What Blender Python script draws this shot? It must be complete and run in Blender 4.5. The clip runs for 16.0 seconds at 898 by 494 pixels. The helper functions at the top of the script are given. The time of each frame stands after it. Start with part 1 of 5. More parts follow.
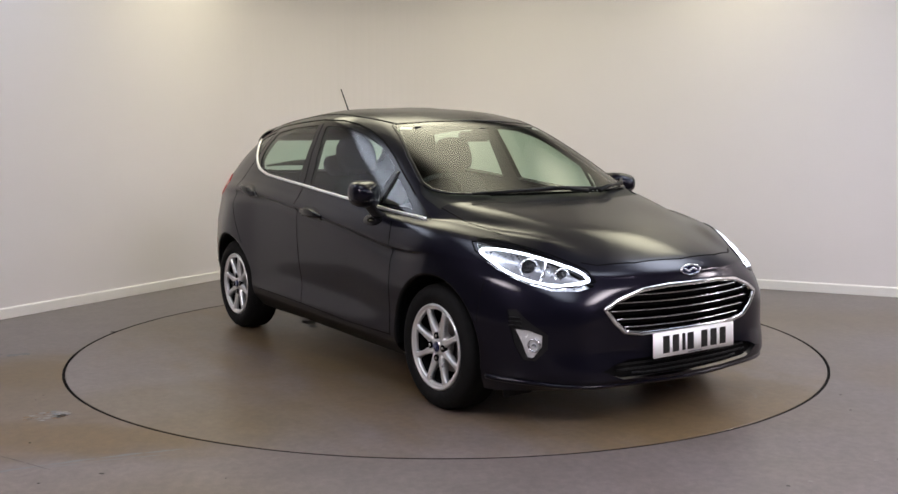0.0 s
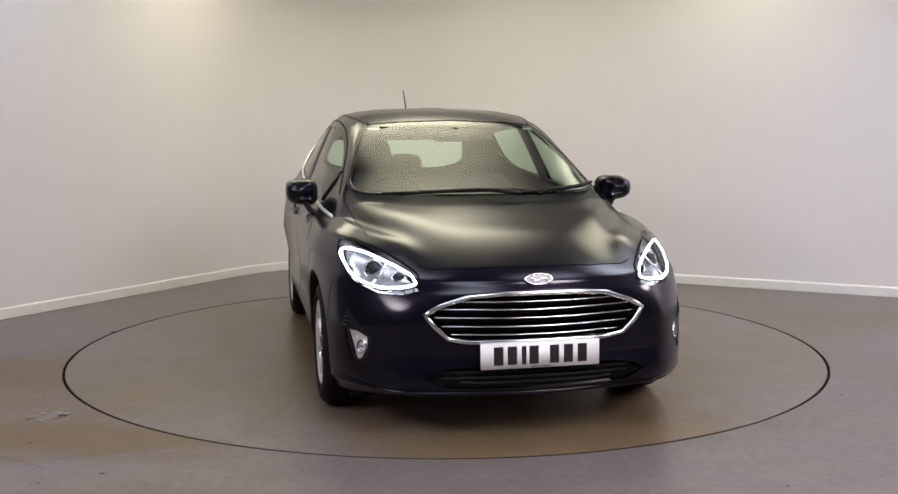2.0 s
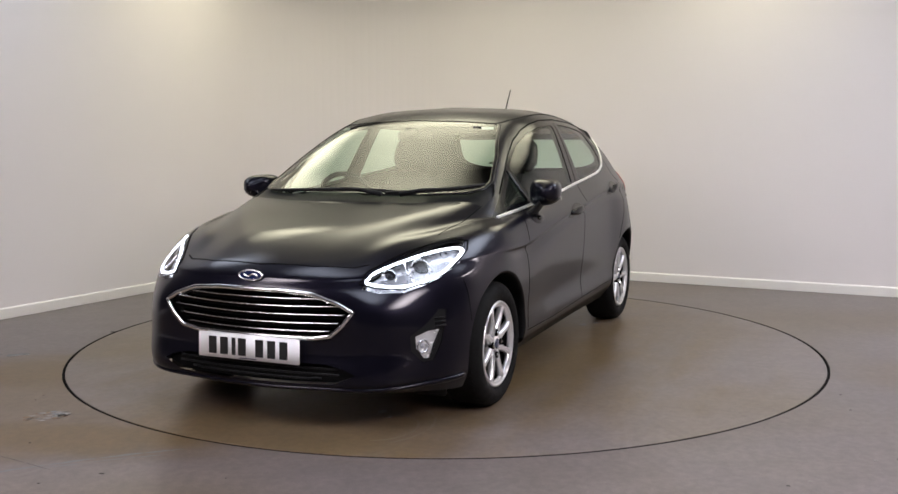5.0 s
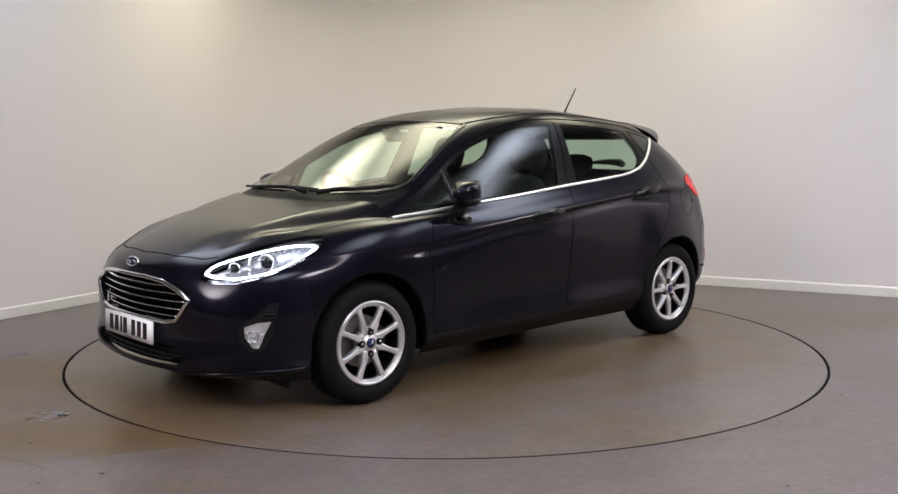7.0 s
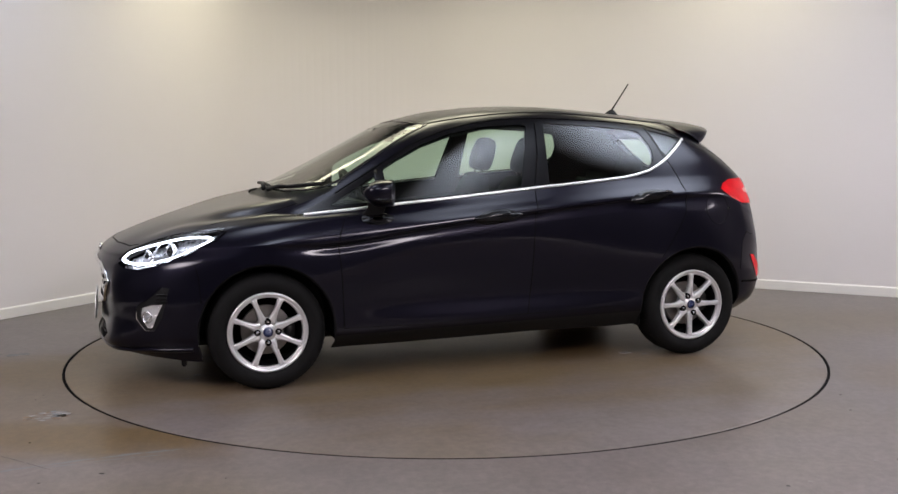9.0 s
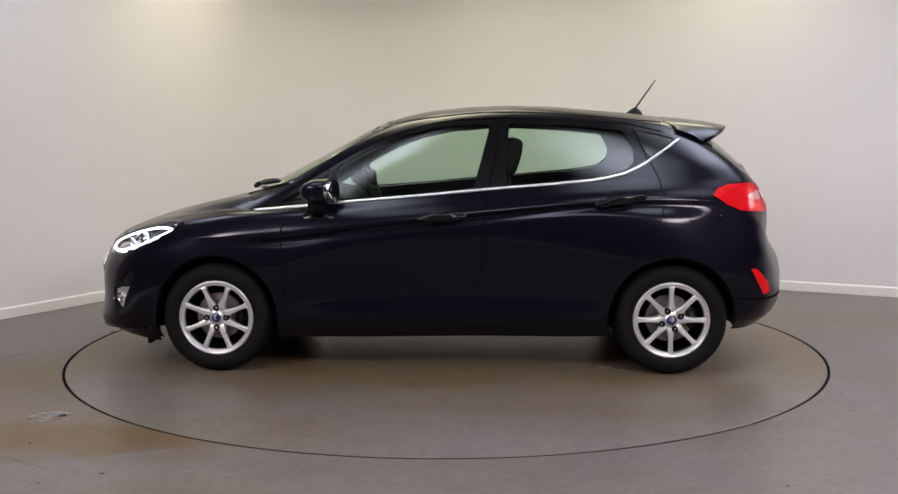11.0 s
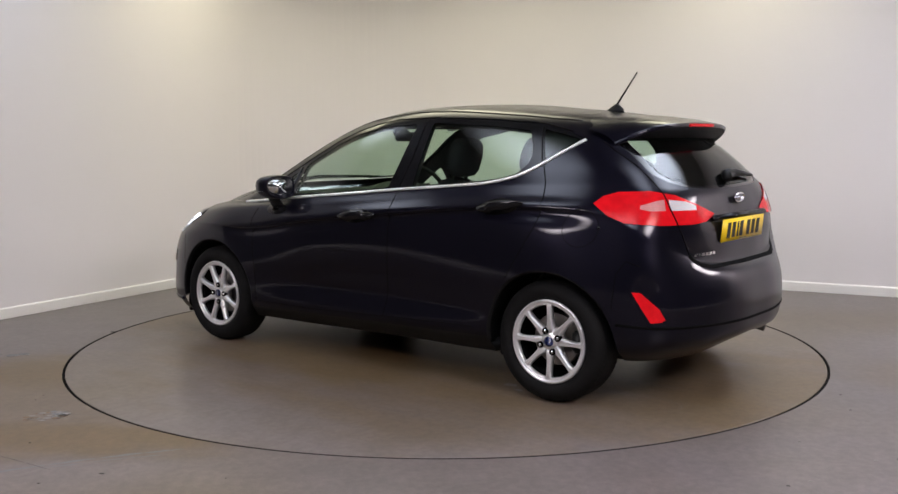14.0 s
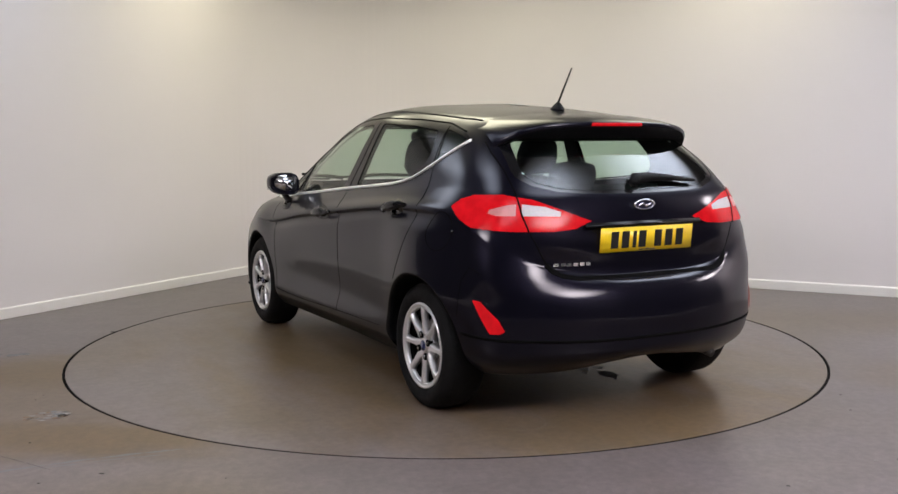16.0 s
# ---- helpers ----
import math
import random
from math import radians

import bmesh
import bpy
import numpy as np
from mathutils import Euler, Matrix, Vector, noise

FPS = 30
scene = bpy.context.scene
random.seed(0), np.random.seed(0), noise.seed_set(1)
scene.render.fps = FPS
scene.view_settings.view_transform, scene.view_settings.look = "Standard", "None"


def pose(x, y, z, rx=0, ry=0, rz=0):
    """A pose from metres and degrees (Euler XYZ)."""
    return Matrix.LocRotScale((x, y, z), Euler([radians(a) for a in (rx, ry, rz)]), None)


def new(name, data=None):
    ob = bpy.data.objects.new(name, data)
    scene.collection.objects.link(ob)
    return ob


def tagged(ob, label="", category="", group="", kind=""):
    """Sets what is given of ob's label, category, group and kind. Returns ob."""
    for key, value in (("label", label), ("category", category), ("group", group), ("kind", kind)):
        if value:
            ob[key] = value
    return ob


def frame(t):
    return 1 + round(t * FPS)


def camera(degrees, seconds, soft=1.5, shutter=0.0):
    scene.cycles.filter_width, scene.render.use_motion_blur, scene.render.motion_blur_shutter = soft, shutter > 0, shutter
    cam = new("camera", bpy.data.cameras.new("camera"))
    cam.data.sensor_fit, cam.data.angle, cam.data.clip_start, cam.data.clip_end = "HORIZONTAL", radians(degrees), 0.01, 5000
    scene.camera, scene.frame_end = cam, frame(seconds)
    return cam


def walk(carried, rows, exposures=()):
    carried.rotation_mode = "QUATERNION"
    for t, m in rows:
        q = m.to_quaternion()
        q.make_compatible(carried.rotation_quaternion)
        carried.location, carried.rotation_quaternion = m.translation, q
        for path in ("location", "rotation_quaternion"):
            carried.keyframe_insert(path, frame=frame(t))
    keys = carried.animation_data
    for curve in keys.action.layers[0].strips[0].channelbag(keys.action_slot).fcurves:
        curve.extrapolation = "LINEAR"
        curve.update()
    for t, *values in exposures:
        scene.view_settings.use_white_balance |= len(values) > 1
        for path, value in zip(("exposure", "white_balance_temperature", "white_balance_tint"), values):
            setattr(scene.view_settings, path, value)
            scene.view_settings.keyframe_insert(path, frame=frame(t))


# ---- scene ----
from mathutils import kdtree
from mathutils.bvhtree import BVHTree

# The camera stands still; the car turns with the disc in the floor.
cam = camera(48.94, 16.0, soft=1.5)
EYE = (0.0, -6.121, 1.291)
walk(cam, [(0.0, pose(*EYE, 83.65, 0.17, -0.18)), (16.0, pose(*EYE, 83.65, 0.17, -0.18))])

TURN = [(0.0, -56.0), (0.2, -57.2), (0.5, -59.8)] + [(0.5 * k, -59.8 - 11.97 * (0.5 * k - 0.5)) for k in range(2, 19)]
TURN += [(9.8, -170.6), (10.6, -179.0)]
TURN += [(0.5 * k, -188.8 - 11.89 * (0.5 * k - 11.5)) for k in range(23, 33)]
SEAT = Vector((-0.017, -0.042, 0.0))          # the car's middle from the disc's middle, in the car's axes


# ---- light ----
world = bpy.data.worlds.new("world")
scene.world = world
world.use_nodes = True
world.node_tree.nodes["Background"].inputs[0].default_value = (0.02, 0.02, 0.02, 1)


WARM, COOL, NEUT = (1.0, 0.945, 0.69), (0.77, 0.84, 1.0), (1.0, 0.905, 0.950)
# First seven follow reflections; last four are added fill, no fixture known there.
LAMPS_AND_FILL = [(-1.72, 2.10, 0.75, 2.5, WARM), (-0.2, 1.4, 1.5, 2.2, WARM), (2.2, 1.5, 0.9, 2.2, WARM),
          (2.7, -0.4, 1.3, 3.4, COOL), (-2.6, 0.35, 0.9, 1.9, COOL), (1.4, -2.0, 0.9, 2.2, COOL), (-1.1, -1.5, 0.9, 2.2, COOL),
          (6.0, -0.6, 0.9, 13.0, NEUT), (3.0, -5.2, 1.55, 12.0, NEUT), (-3.7, -4.5, 1.7, 8.4, NEUT), (0.0, -4.4, 1.3, 3.0, COOL)]
scene.view_settings.exposure = 1.47


# ---- materials ----
def material(name, colour, rough=0.5, metal=0.0, coat=0.0, grain=0.0, grain_scale=40.0, bump=0.0, bump_scale=200.0, emit=0.0, spec=0.5):
    m = bpy.data.materials.new(name)
    m.use_nodes = True
    nt = m.node_tree
    b = nt.nodes["Principled BSDF"]
    b.inputs["Base Color"].default_value = (*colour, 1)
    b.inputs["Roughness"].default_value = rough
    b.inputs["Metallic"].default_value = metal
    b.inputs["Coat Weight"].default_value = coat
    b.inputs["Coat Roughness"].default_value = 0.07
    b.inputs["Specular IOR Level"].default_value = spec
    tc = nt.nodes.new("ShaderNodeTexCoord")
    if grain:
        n = nt.nodes.new("ShaderNodeTexNoise")
        n.inputs["Scale"].default_value, n.inputs["Detail"].default_value = grain_scale, 6
        nt.links.new(tc.outputs["Object"], n.inputs["Vector"])
        r = nt.nodes.new("ShaderNodeMapRange")
        r.inputs["To Min"].default_value, r.inputs["To Max"].default_value = 1 - grain, 1 + grain
        nt.links.new(n.outputs["Fac"], r.inputs["Value"])
        x = nt.nodes.new("ShaderNodeMix")
        x.data_type, x.blend_type = "RGBA", "MULTIPLY"
        x.inputs["Factor"].default_value = 1
        x.inputs["A"].default_value = (*colour, 1)
        nt.links.new(r.outputs["Result"], x.inputs["B"])
        nt.links.new(x.outputs["Result"], b.inputs["Base Color"])
        rr = nt.nodes.new("ShaderNodeMapRange")
        rr.inputs["To Min"].default_value, rr.inputs["To Max"].default_value = max(rough * 0.75, 0.01), min(rough * 1.3, 1)
        nt.links.new(n.outputs["Fac"], rr.inputs["Value"])
        nt.links.new(rr.outputs["Result"], b.inputs["Roughness"])
    if bump:
        n2 = nt.nodes.new("ShaderNodeTexNoise")
        n2.inputs["Scale"].default_value, n2.inputs["Detail"].default_value = bump_scale, 4
        nt.links.new(tc.outputs["Object"], n2.inputs["Vector"])
        bp = nt.nodes.new("ShaderNodeBump")
        bp.inputs["Strength"].default_value, bp.inputs["Distance"].default_value = bump, 0.002
        nt.links.new(n2.outputs["Fac"], bp.inputs["Height"])
        nt.links.new(bp.outputs["Normal"], b.inputs["Normal"])
    if emit:
        b.inputs["Emission Color"].default_value = (*colour, 1)
        b.inputs["Emission Strength"].default_value = emit
    return m


def thin_glass(name, tint, rough=0.0, gain=1.0):
    m = bpy.data.materials.new(name)
    m.use_nodes = True
    nt = m.node_tree
    nt.nodes.remove(nt.nodes["Principled BSDF"])
    t = nt.nodes.new("ShaderNodeBsdfTransparent")
    t.inputs["Color"].default_value = (*tint, 1)
    g = nt.nodes.new("ShaderNodeBsdfGlossy")
    g.inputs["Roughness"].default_value = rough
    lw = nt.nodes.new("ShaderNodeLayerWeight")
    lw.inputs["Blend"].default_value = 0.5
    pw = nt.nodes.new("ShaderNodeMath")
    pw.operation = "POWER"
    pw.inputs[1].default_value = 5
    f = nt.nodes.new("ShaderNodeMath")
    f.operation = "MULTIPLY_ADD"
    f.inputs[1].default_value, f.inputs[2].default_value = 0.92, 0.06 * gain
    nt.links.new(lw.outputs["Facing"], pw.inputs[0])
    nt.links.new(pw.outputs[0], f.inputs[0])
    x = nt.nodes.new("ShaderNodeMixShader")
    nt.links.new(f.outputs[0], x.inputs["Fac"])
    nt.links.new(t.outputs["BSDF"], x.inputs[1])
    nt.links.new(g.outputs["BSDF"], x.inputs[2])
    nt.links.new(x.outputs["Shader"], nt.nodes["Material Output"].inputs["Surface"])
    return m


def concrete(name, stain_scale, seed, gain=1.0, spots=()):
    """Sealed grey floor with brown tyre and rust stains, scuffs and a soft sheen."""
    m = bpy.data.materials.new(name)
    m.use_nodes = True
    nt = m.node_tree
    b = nt.nodes["Principled BSDF"]
    tc = nt.nodes.new("ShaderNodeTexCoord")
    mp = nt.nodes.new("ShaderNodeMapping")
    mp.inputs["Location"].default_value = (seed, seed * 0.7, 0)
    nt.links.new(tc.outputs["Object"], mp.inputs["Vector"])

    def noise_node(scale, detail, lo, hi, rough=0.55):
        n = nt.nodes.new("ShaderNodeTexNoise")
        n.noise_dimensions = "2D"
        n.inputs["Scale"].default_value, n.inputs["Detail"].default_value, n.inputs["Roughness"].default_value = scale, detail, rough
        nt.links.new(mp.outputs["Vector"], n.inputs["Vector"])
        r = nt.nodes.new("ShaderNodeMapRange")
        r.inputs["From Min"].default_value, r.inputs["From Max"].default_value = lo, hi
        nt.links.new(n.outputs["Fac"], r.inputs["Value"])
        return n, r.outputs["Result"]

    def mix(fac, a, c):
        x = nt.nodes.new("ShaderNodeMix")
        x.data_type = "RGBA"
        nt.links.new(fac, x.inputs["Factor"])
        for sock, v in (("A", a), ("B", c)):
            if isinstance(v, tuple):
                x.inputs[sock].default_value = (*v, 1)
            else:
                nt.links.new(v, x.inputs[sock])
        return x.outputs["Result"]

    _, big = noise_node(stain_scale, 1, 0.45, 0.80, 0.4)
    _, mid = noise_node(1.3, 1, 0.30, 0.75, 0.4)
    c = mix(mid, tuple(gain * v for v in (0.160, 0.138, 0.136)), tuple(gain * v for v in (0.157, 0.135, 0.126)))
    c = mix(big, c, tuple(gain * v for v in (0.142, 0.112, 0.078)))
    # soft brown spills with uneven rims
    wob = nt.nodes.new("ShaderNodeTexNoise")
    wob.noise_dimensions = "2D"
    wob.inputs["Scale"].default_value, wob.inputs["Detail"].default_value, wob.inputs["Roughness"].default_value = 2.2, 7, 0.62
    drawn = nt.nodes.new("ShaderNodeMapping")
    drawn.inputs["Scale"].default_value = (0.7, 1.7, 1)
    nt.links.new(mp.outputs["Vector"], drawn.inputs["Vector"])
    nt.links.new(drawn.outputs["Vector"], wob.inputs["Vector"])
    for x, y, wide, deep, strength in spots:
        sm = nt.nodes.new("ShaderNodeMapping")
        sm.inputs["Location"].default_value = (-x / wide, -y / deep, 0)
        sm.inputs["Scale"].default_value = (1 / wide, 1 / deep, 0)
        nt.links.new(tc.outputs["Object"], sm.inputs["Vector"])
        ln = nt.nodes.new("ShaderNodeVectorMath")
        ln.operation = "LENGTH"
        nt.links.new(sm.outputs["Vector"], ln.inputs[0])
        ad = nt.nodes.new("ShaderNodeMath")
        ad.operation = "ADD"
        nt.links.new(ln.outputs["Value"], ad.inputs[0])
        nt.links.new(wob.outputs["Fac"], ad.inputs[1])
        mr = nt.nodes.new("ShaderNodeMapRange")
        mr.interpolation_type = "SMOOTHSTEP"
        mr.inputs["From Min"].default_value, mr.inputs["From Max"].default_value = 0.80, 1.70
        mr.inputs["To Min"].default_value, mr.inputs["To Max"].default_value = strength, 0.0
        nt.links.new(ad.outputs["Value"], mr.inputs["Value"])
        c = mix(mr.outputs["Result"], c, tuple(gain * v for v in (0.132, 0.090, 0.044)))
    # worn mottling, trowel marks and fine grit
    for scale, detail, low, high in ((5.0, 6, 0.91, 1.08), (26.0, 5, 0.88, 1.11), (170.0, 2, 0.90, 1.10)):
        n, fac = noise_node(scale, detail, 0.32, 0.68, 0.6)
        lift = nt.nodes.new("ShaderNodeMapRange")
        lift.inputs["To Min"].default_value, lift.inputs["To Max"].default_value = low, high
        nt.links.new(fac, lift.inputs["Value"])
        x = nt.nodes.new("ShaderNodeMix")
        x.data_type, x.blend_type = "RGBA", "MULTIPLY"
        x.inputs["Factor"].default_value = 1
        nt.links.new(c, x.inputs["A"])
        nt.links.new(lift.outputs["Result"], x.inputs["B"])
        c = x.outputs["Result"]
    nt.links.new(c, b.inputs["Base Color"])
    b.inputs["Roughness"].default_value = 0.31
    b.inputs["Specular IOR Level"].default_value = 0.22
    return m


PAINT = material("midnight_paint", (0.0056, 0.0051, 0.0112), 0.33, 0.6, 0.48, 0.12, 700.0, spec=0.1)
BLACK = material("gloss_black_trim", (0.006, 0.006, 0.007), 0.18, 0, 0, 0.1, 60, spec=0.28)
PLASTIC = material("black_plastic", (0.007, 0.007, 0.0075), 0.5, 0, 0, 0.2, 90, spec=0.2)
# near-black for seals and joints, and for shade painted in gaps and recesses
SEAM = material("gap_and_seal_black", (0.003, 0.003, 0.003), 0.8, 0, 0, 0.1, 60, spec=0.05)
RUBBER = material("tyre_rubber", (0.0058, 0.0056, 0.0055), 0.72, 0, 0, 0.25, 30, 0.25, 300, spec=0.14)
ALLOY = material("silver_alloy", (0.74, 0.735, 0.73), 0.30, 0.65, 0.5, 0.06, 25)
DARKMETAL = material("dark_metal", (0.06, 0.058, 0.055), 0.5, 0.7, 0, 0.3, 30)
DISCMETAL = material("brake_steel", (0.30, 0.28, 0.26), 0.4, 0.9, 0, 0.2, 20)
CHROME = material("chrome", (0.85, 0.85, 0.86), 0.10, 1.0, 0, 0.03, 40)
GLASS = thin_glass("tinted_glass", (0.72, 0.86, 0.77), 0.05, 1.15)
SCREENGLASS = thin_glass("windscreen_glass", (0.76, 0.89, 0.78), 0.06, 1.8)
REARGLASS = thin_glass("rear_glass", (0.70, 0.84, 0.76), 0.06, 1.3)
FRIT = material("black_glass_border", (0.006, 0.006, 0.007), 0.07, 0, 0.4, 0.05, 60, spec=0.55)
BRIGHTSTRIP = material("satin_bright_strip", (0.92, 0.92, 0.92), 0.34, 0.75, 0, 0.03, 40)
FOGBOWL = material("fog_lamp_silver", (0.86, 0.85, 0.83), 0.25, 0.55, 0.3, 0.10, 60)
BLUESCUFF = material("pale_blue_scuff", (0.165, 0.172, 0.178), 0.6, 0, 0, 0.35, 40)
SWIRL = material("tyre_scuff", (0.175, 0.150, 0.120), 0.5, 0, 0, 0.35, 30)
RUSTFLECK = material("rusty_fleck", (0.20, 0.145, 0.095), 0.7, 0, 0, 0.3, 60)
LENS = thin_glass("clear_lens", (0.93, 0.95, 0.97))
REDLENS_GLOW = material("red_lens_added_glow", (0.42, 0.004, 0.008), 0.16, 0, 0.0, 0.45, 22, spec=0.2)
# faint glow added to keep lamps and reflectors a strong red
REDLENS_GLOW.node_tree.nodes["Principled BSDF"].inputs["Emission Color"].default_value = (0.8, 0.01, 0.015, 1)
REDLENS_GLOW.node_tree.nodes["Principled BSDF"].inputs["Emission Strength"].default_value = 0.10
REFLECTOR = material("reflector_chrome", (0.42, 0.42, 0.44), 0.28, 0.75, 0, 0.12, 50)
DAYLIGHT = material("daytime_lamp", (0.82, 0.87, 1.0), 0.3, emit=2.4)
LAMPWHITE = material("clear_lamp_diffuser", (0.52, 0.51, 0.51), 0.3, 0.0, 0.0, 0.2, 120)
PINKLENS = material("pink_lamp_insert", (0.50, 0.20, 0.19), 0.3, 0.0, 0.0, 0.15, 90)
PLATEW = material("white_plate", (0.84, 0.84, 0.84), 0.35, 0, 0.2, 0.04, 50)
PLATEY = material("yellow_plate", (0.90, 0.62, 0.012), 0.35, 0, 0.2, 0.04, 50)
INK = material("black_ink", (0.006, 0.006, 0.006), 0.5)
BLUE = material("badge_blue", (0.006, 0.012, 0.060), 0.15, 0, 0.6)
CLOTH = material("charcoal_cloth", (0.022, 0.022, 0.025), 0.9, 0, 0, 0.3, 40, spec=0.2)
TRIM = material("dark_interior_trim", (0.018, 0.018, 0.019), 0.7, 0, 0, 0.2, 30, spec=0.25)
MIRRORGLASS = material("mirror_glass", (0.75, 0.78, 0.78), 0.02, 1.0)
WALLPAINT = material("white_wall_paint", (0.735, 0.70, 0.695), 0.85, 0, 0, 0.03, 1.3, 0.08, 150)
DARKWALL = material("unseen_dark_wall", (0.03, 0.03, 0.031), 0.9, 0, 0, 0.1, 3, 0.08, 150)
SKIRT = material("white_gloss_skirting", (0.78, 0.76, 0.73), 0.4, 0, 0, 0.04, 8)
CEIL = material("dim_ceiling", (0.24, 0.235, 0.23), 0.9, 0, 0, 0.03, 2)
FLOOR = concrete("sealed_floor", 0.55, 3.0, 0.87, ((-2.3, -1.25, 1.3, 1.1, 0.6), (-1.55, -1.93, 0.95, 0.36, 1.0), (-2.35, -0.72, 0.75, 0.45, 1.0), (2.6, -0.9, 0.6, 0.5, 0.35), (1.6, 2.2, 1.5, 0.5, 0.4)))
# first spot: brown stain round the car, strengthened to deepen the shade there too
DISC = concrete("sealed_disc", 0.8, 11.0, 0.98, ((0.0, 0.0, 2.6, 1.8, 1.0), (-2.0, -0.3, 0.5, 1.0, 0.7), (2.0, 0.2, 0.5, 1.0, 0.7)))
SCUFF = material("white_scuff", (0.25, 0.24, 0.228), 0.7, 0, 0, 0.3, 60)


# ---- mesh helpers ----
def link(name, bm, mat, parent=None, label="", smooth=True):
    me = bpy.data.meshes.new(name)
    bm.normal_update()
    bm.to_mesh(me)
    bm.free()
    me.materials.append(mat)
    if smooth:
        for p in me.polygons:
            p.use_smooth = True
    ob = new(name, me)
    if parent:
        ob.parent = parent
    if label:
        ob["label"] = label
    return ob


def part(name, bm, mat, parent, label="", smooth=True):
    return link(name, bm, mat, parent, label, smooth)


def box(bm, lo, hi, m=None):
    r = bmesh.ops.create_cube(bm, size=1.0)
    c = [(a + b) / 2 for a, b in zip(lo, hi)]
    s = [b - a for a, b in zip(lo, hi)]
    t = Matrix.Translation(c) @ Matrix.Diagonal((*s, 1))
    bmesh.ops.transform(bm, matrix=(m @ t) if m else t, verts=r["verts"])
    return r["verts"]


def soften(bm, width, seg=2):
    bmesh.ops.bevel(bm, geom=list(bm.edges), offset=width, segments=seg, affect="EDGES", clamp_overlap=True)


def tube_rings(bm, rings, close_ring=True, caps=True):
    rows = [[bm.verts.new(p) for p in r] for r in rings]
    n = len(rows[0])
    for a, b in zip(rows, rows[1:]):
        for i in range(n if close_ring else n - 1):
            j = (i + 1) % n
            bm.faces.new((a[i], a[j], b[j], b[i]))
    if caps:
        bm.faces.new(rows[0][::-1])
        bm.faces.new(rows[-1])
    bmesh.ops.recalc_face_normals(bm, faces=list(bm.faces))
    return rows


def spin(bm, profile, n=64, axis="Y"):
    """Turn a closed profile of (radius, y) round the y axis."""
    rings = []
    for k in range(n):
        a = 2 * math.pi * k / n
        rings.append([bm.verts.new((r * math.cos(a), y, r * math.sin(a))) for r, y in profile])
    m = len(profile)
    for k in range(n):
        A, B = rings[k], rings[(k + 1) % n]
        for i in range(m):
            j = (i + 1) % m
            bm.faces.new((A[i], A[j], B[j], B[i]))
    bmesh.ops.recalc_face_normals(bm, faces=list(bm.faces))


def wire(bm, pts, r, n=8):
    """A round bar along points."""
    P = [Vector(p) for p in pts]
    rings = []
    for i, p in enumerate(P):
        t = (P[min(i + 1, len(P) - 1)] - P[max(i - 1, 0)]).normalized()
        a = t.cross(Vector((0, 0, 1)) if abs(t.z) < 0.9 else Vector((1, 0, 0))).normalized()
        b = t.cross(a)
        rr = r[i] if isinstance(r, (list, tuple)) else r
        rings.append([p + rr * (math.cos(2 * math.pi * k / n) * a + math.sin(2 * math.pi * k / n) * b) for k in range(n)])
    tube_rings(bm, rings)


# ---- the room ----
A, B, C, D = Vector((-1.30, 4.22)), Vector((7.60, -0.33)), Vector((2.2, -9.9)), Vector((-6.7, -5.35))
HIGH = 3.15


def slab(name, poly, z0, z1, mat, label, category):
    bm = bmesh.new()
    lo = [bm.verts.new((x, y, z0)) for x, y in poly]
    hi = [bm.verts.new((x, y, z1)) for x, y in poly]
    bm.faces.new(lo[::-1]), bm.faces.new(hi)
    for i in range(len(poly)):
        j = (i + 1) % len(poly)
        bm.faces.new((lo[i], lo[j], hi[j], hi[i]))
    bmesh.ops.recalc_face_normals(bm, faces=list(bm.faces))
    return tagged(link(name, bm, mat, smooth=False), label, category, kind="structure")


def outward(path):
    """The outward normals of a plan polyline, mitred."""
    out = []
    for i, p in enumerate(path):
        a, b = path[max(i - 1, 0)], path[min(i + 1, len(path) - 1)]
        d = (b - a).normalized()
        n = Vector((-d.y, d.x))
        out.append(n if n.dot(p - Vector((0, -2.5))) > 0 else -n)
    return out


def wall(name, path, label, mat):
    ns = outward(path)
    bm = bmesh.new()
    rows = []
    for p, n in zip(path, ns):
        o = p + n * 0.15
        rows.append([(p.x, p.y, -0.02), (p.x, p.y, HIGH), (o.x, o.y, HIGH), (o.x, o.y, -0.02)])
    tube_rings(bm, rows)
    tagged(link(name, bm, mat, smooth=False), label, "wall", kind="structure")
    bm = bmesh.new()
    prof = [(0.0, 0.002), (0.014, 0.002), (0.014, 0.072), (0.009, 0.080), (0.0, 0.082)]
    tube_rings(bm, [[(p.x - n.x * w, p.y - n.y * w, z) for w, z in prof] for p, n in zip(path, ns)])
    tagged(link("baseboard", bm, SKIRT, smooth=False), "white painted skirting board along the wall", "skirting", kind="structure")


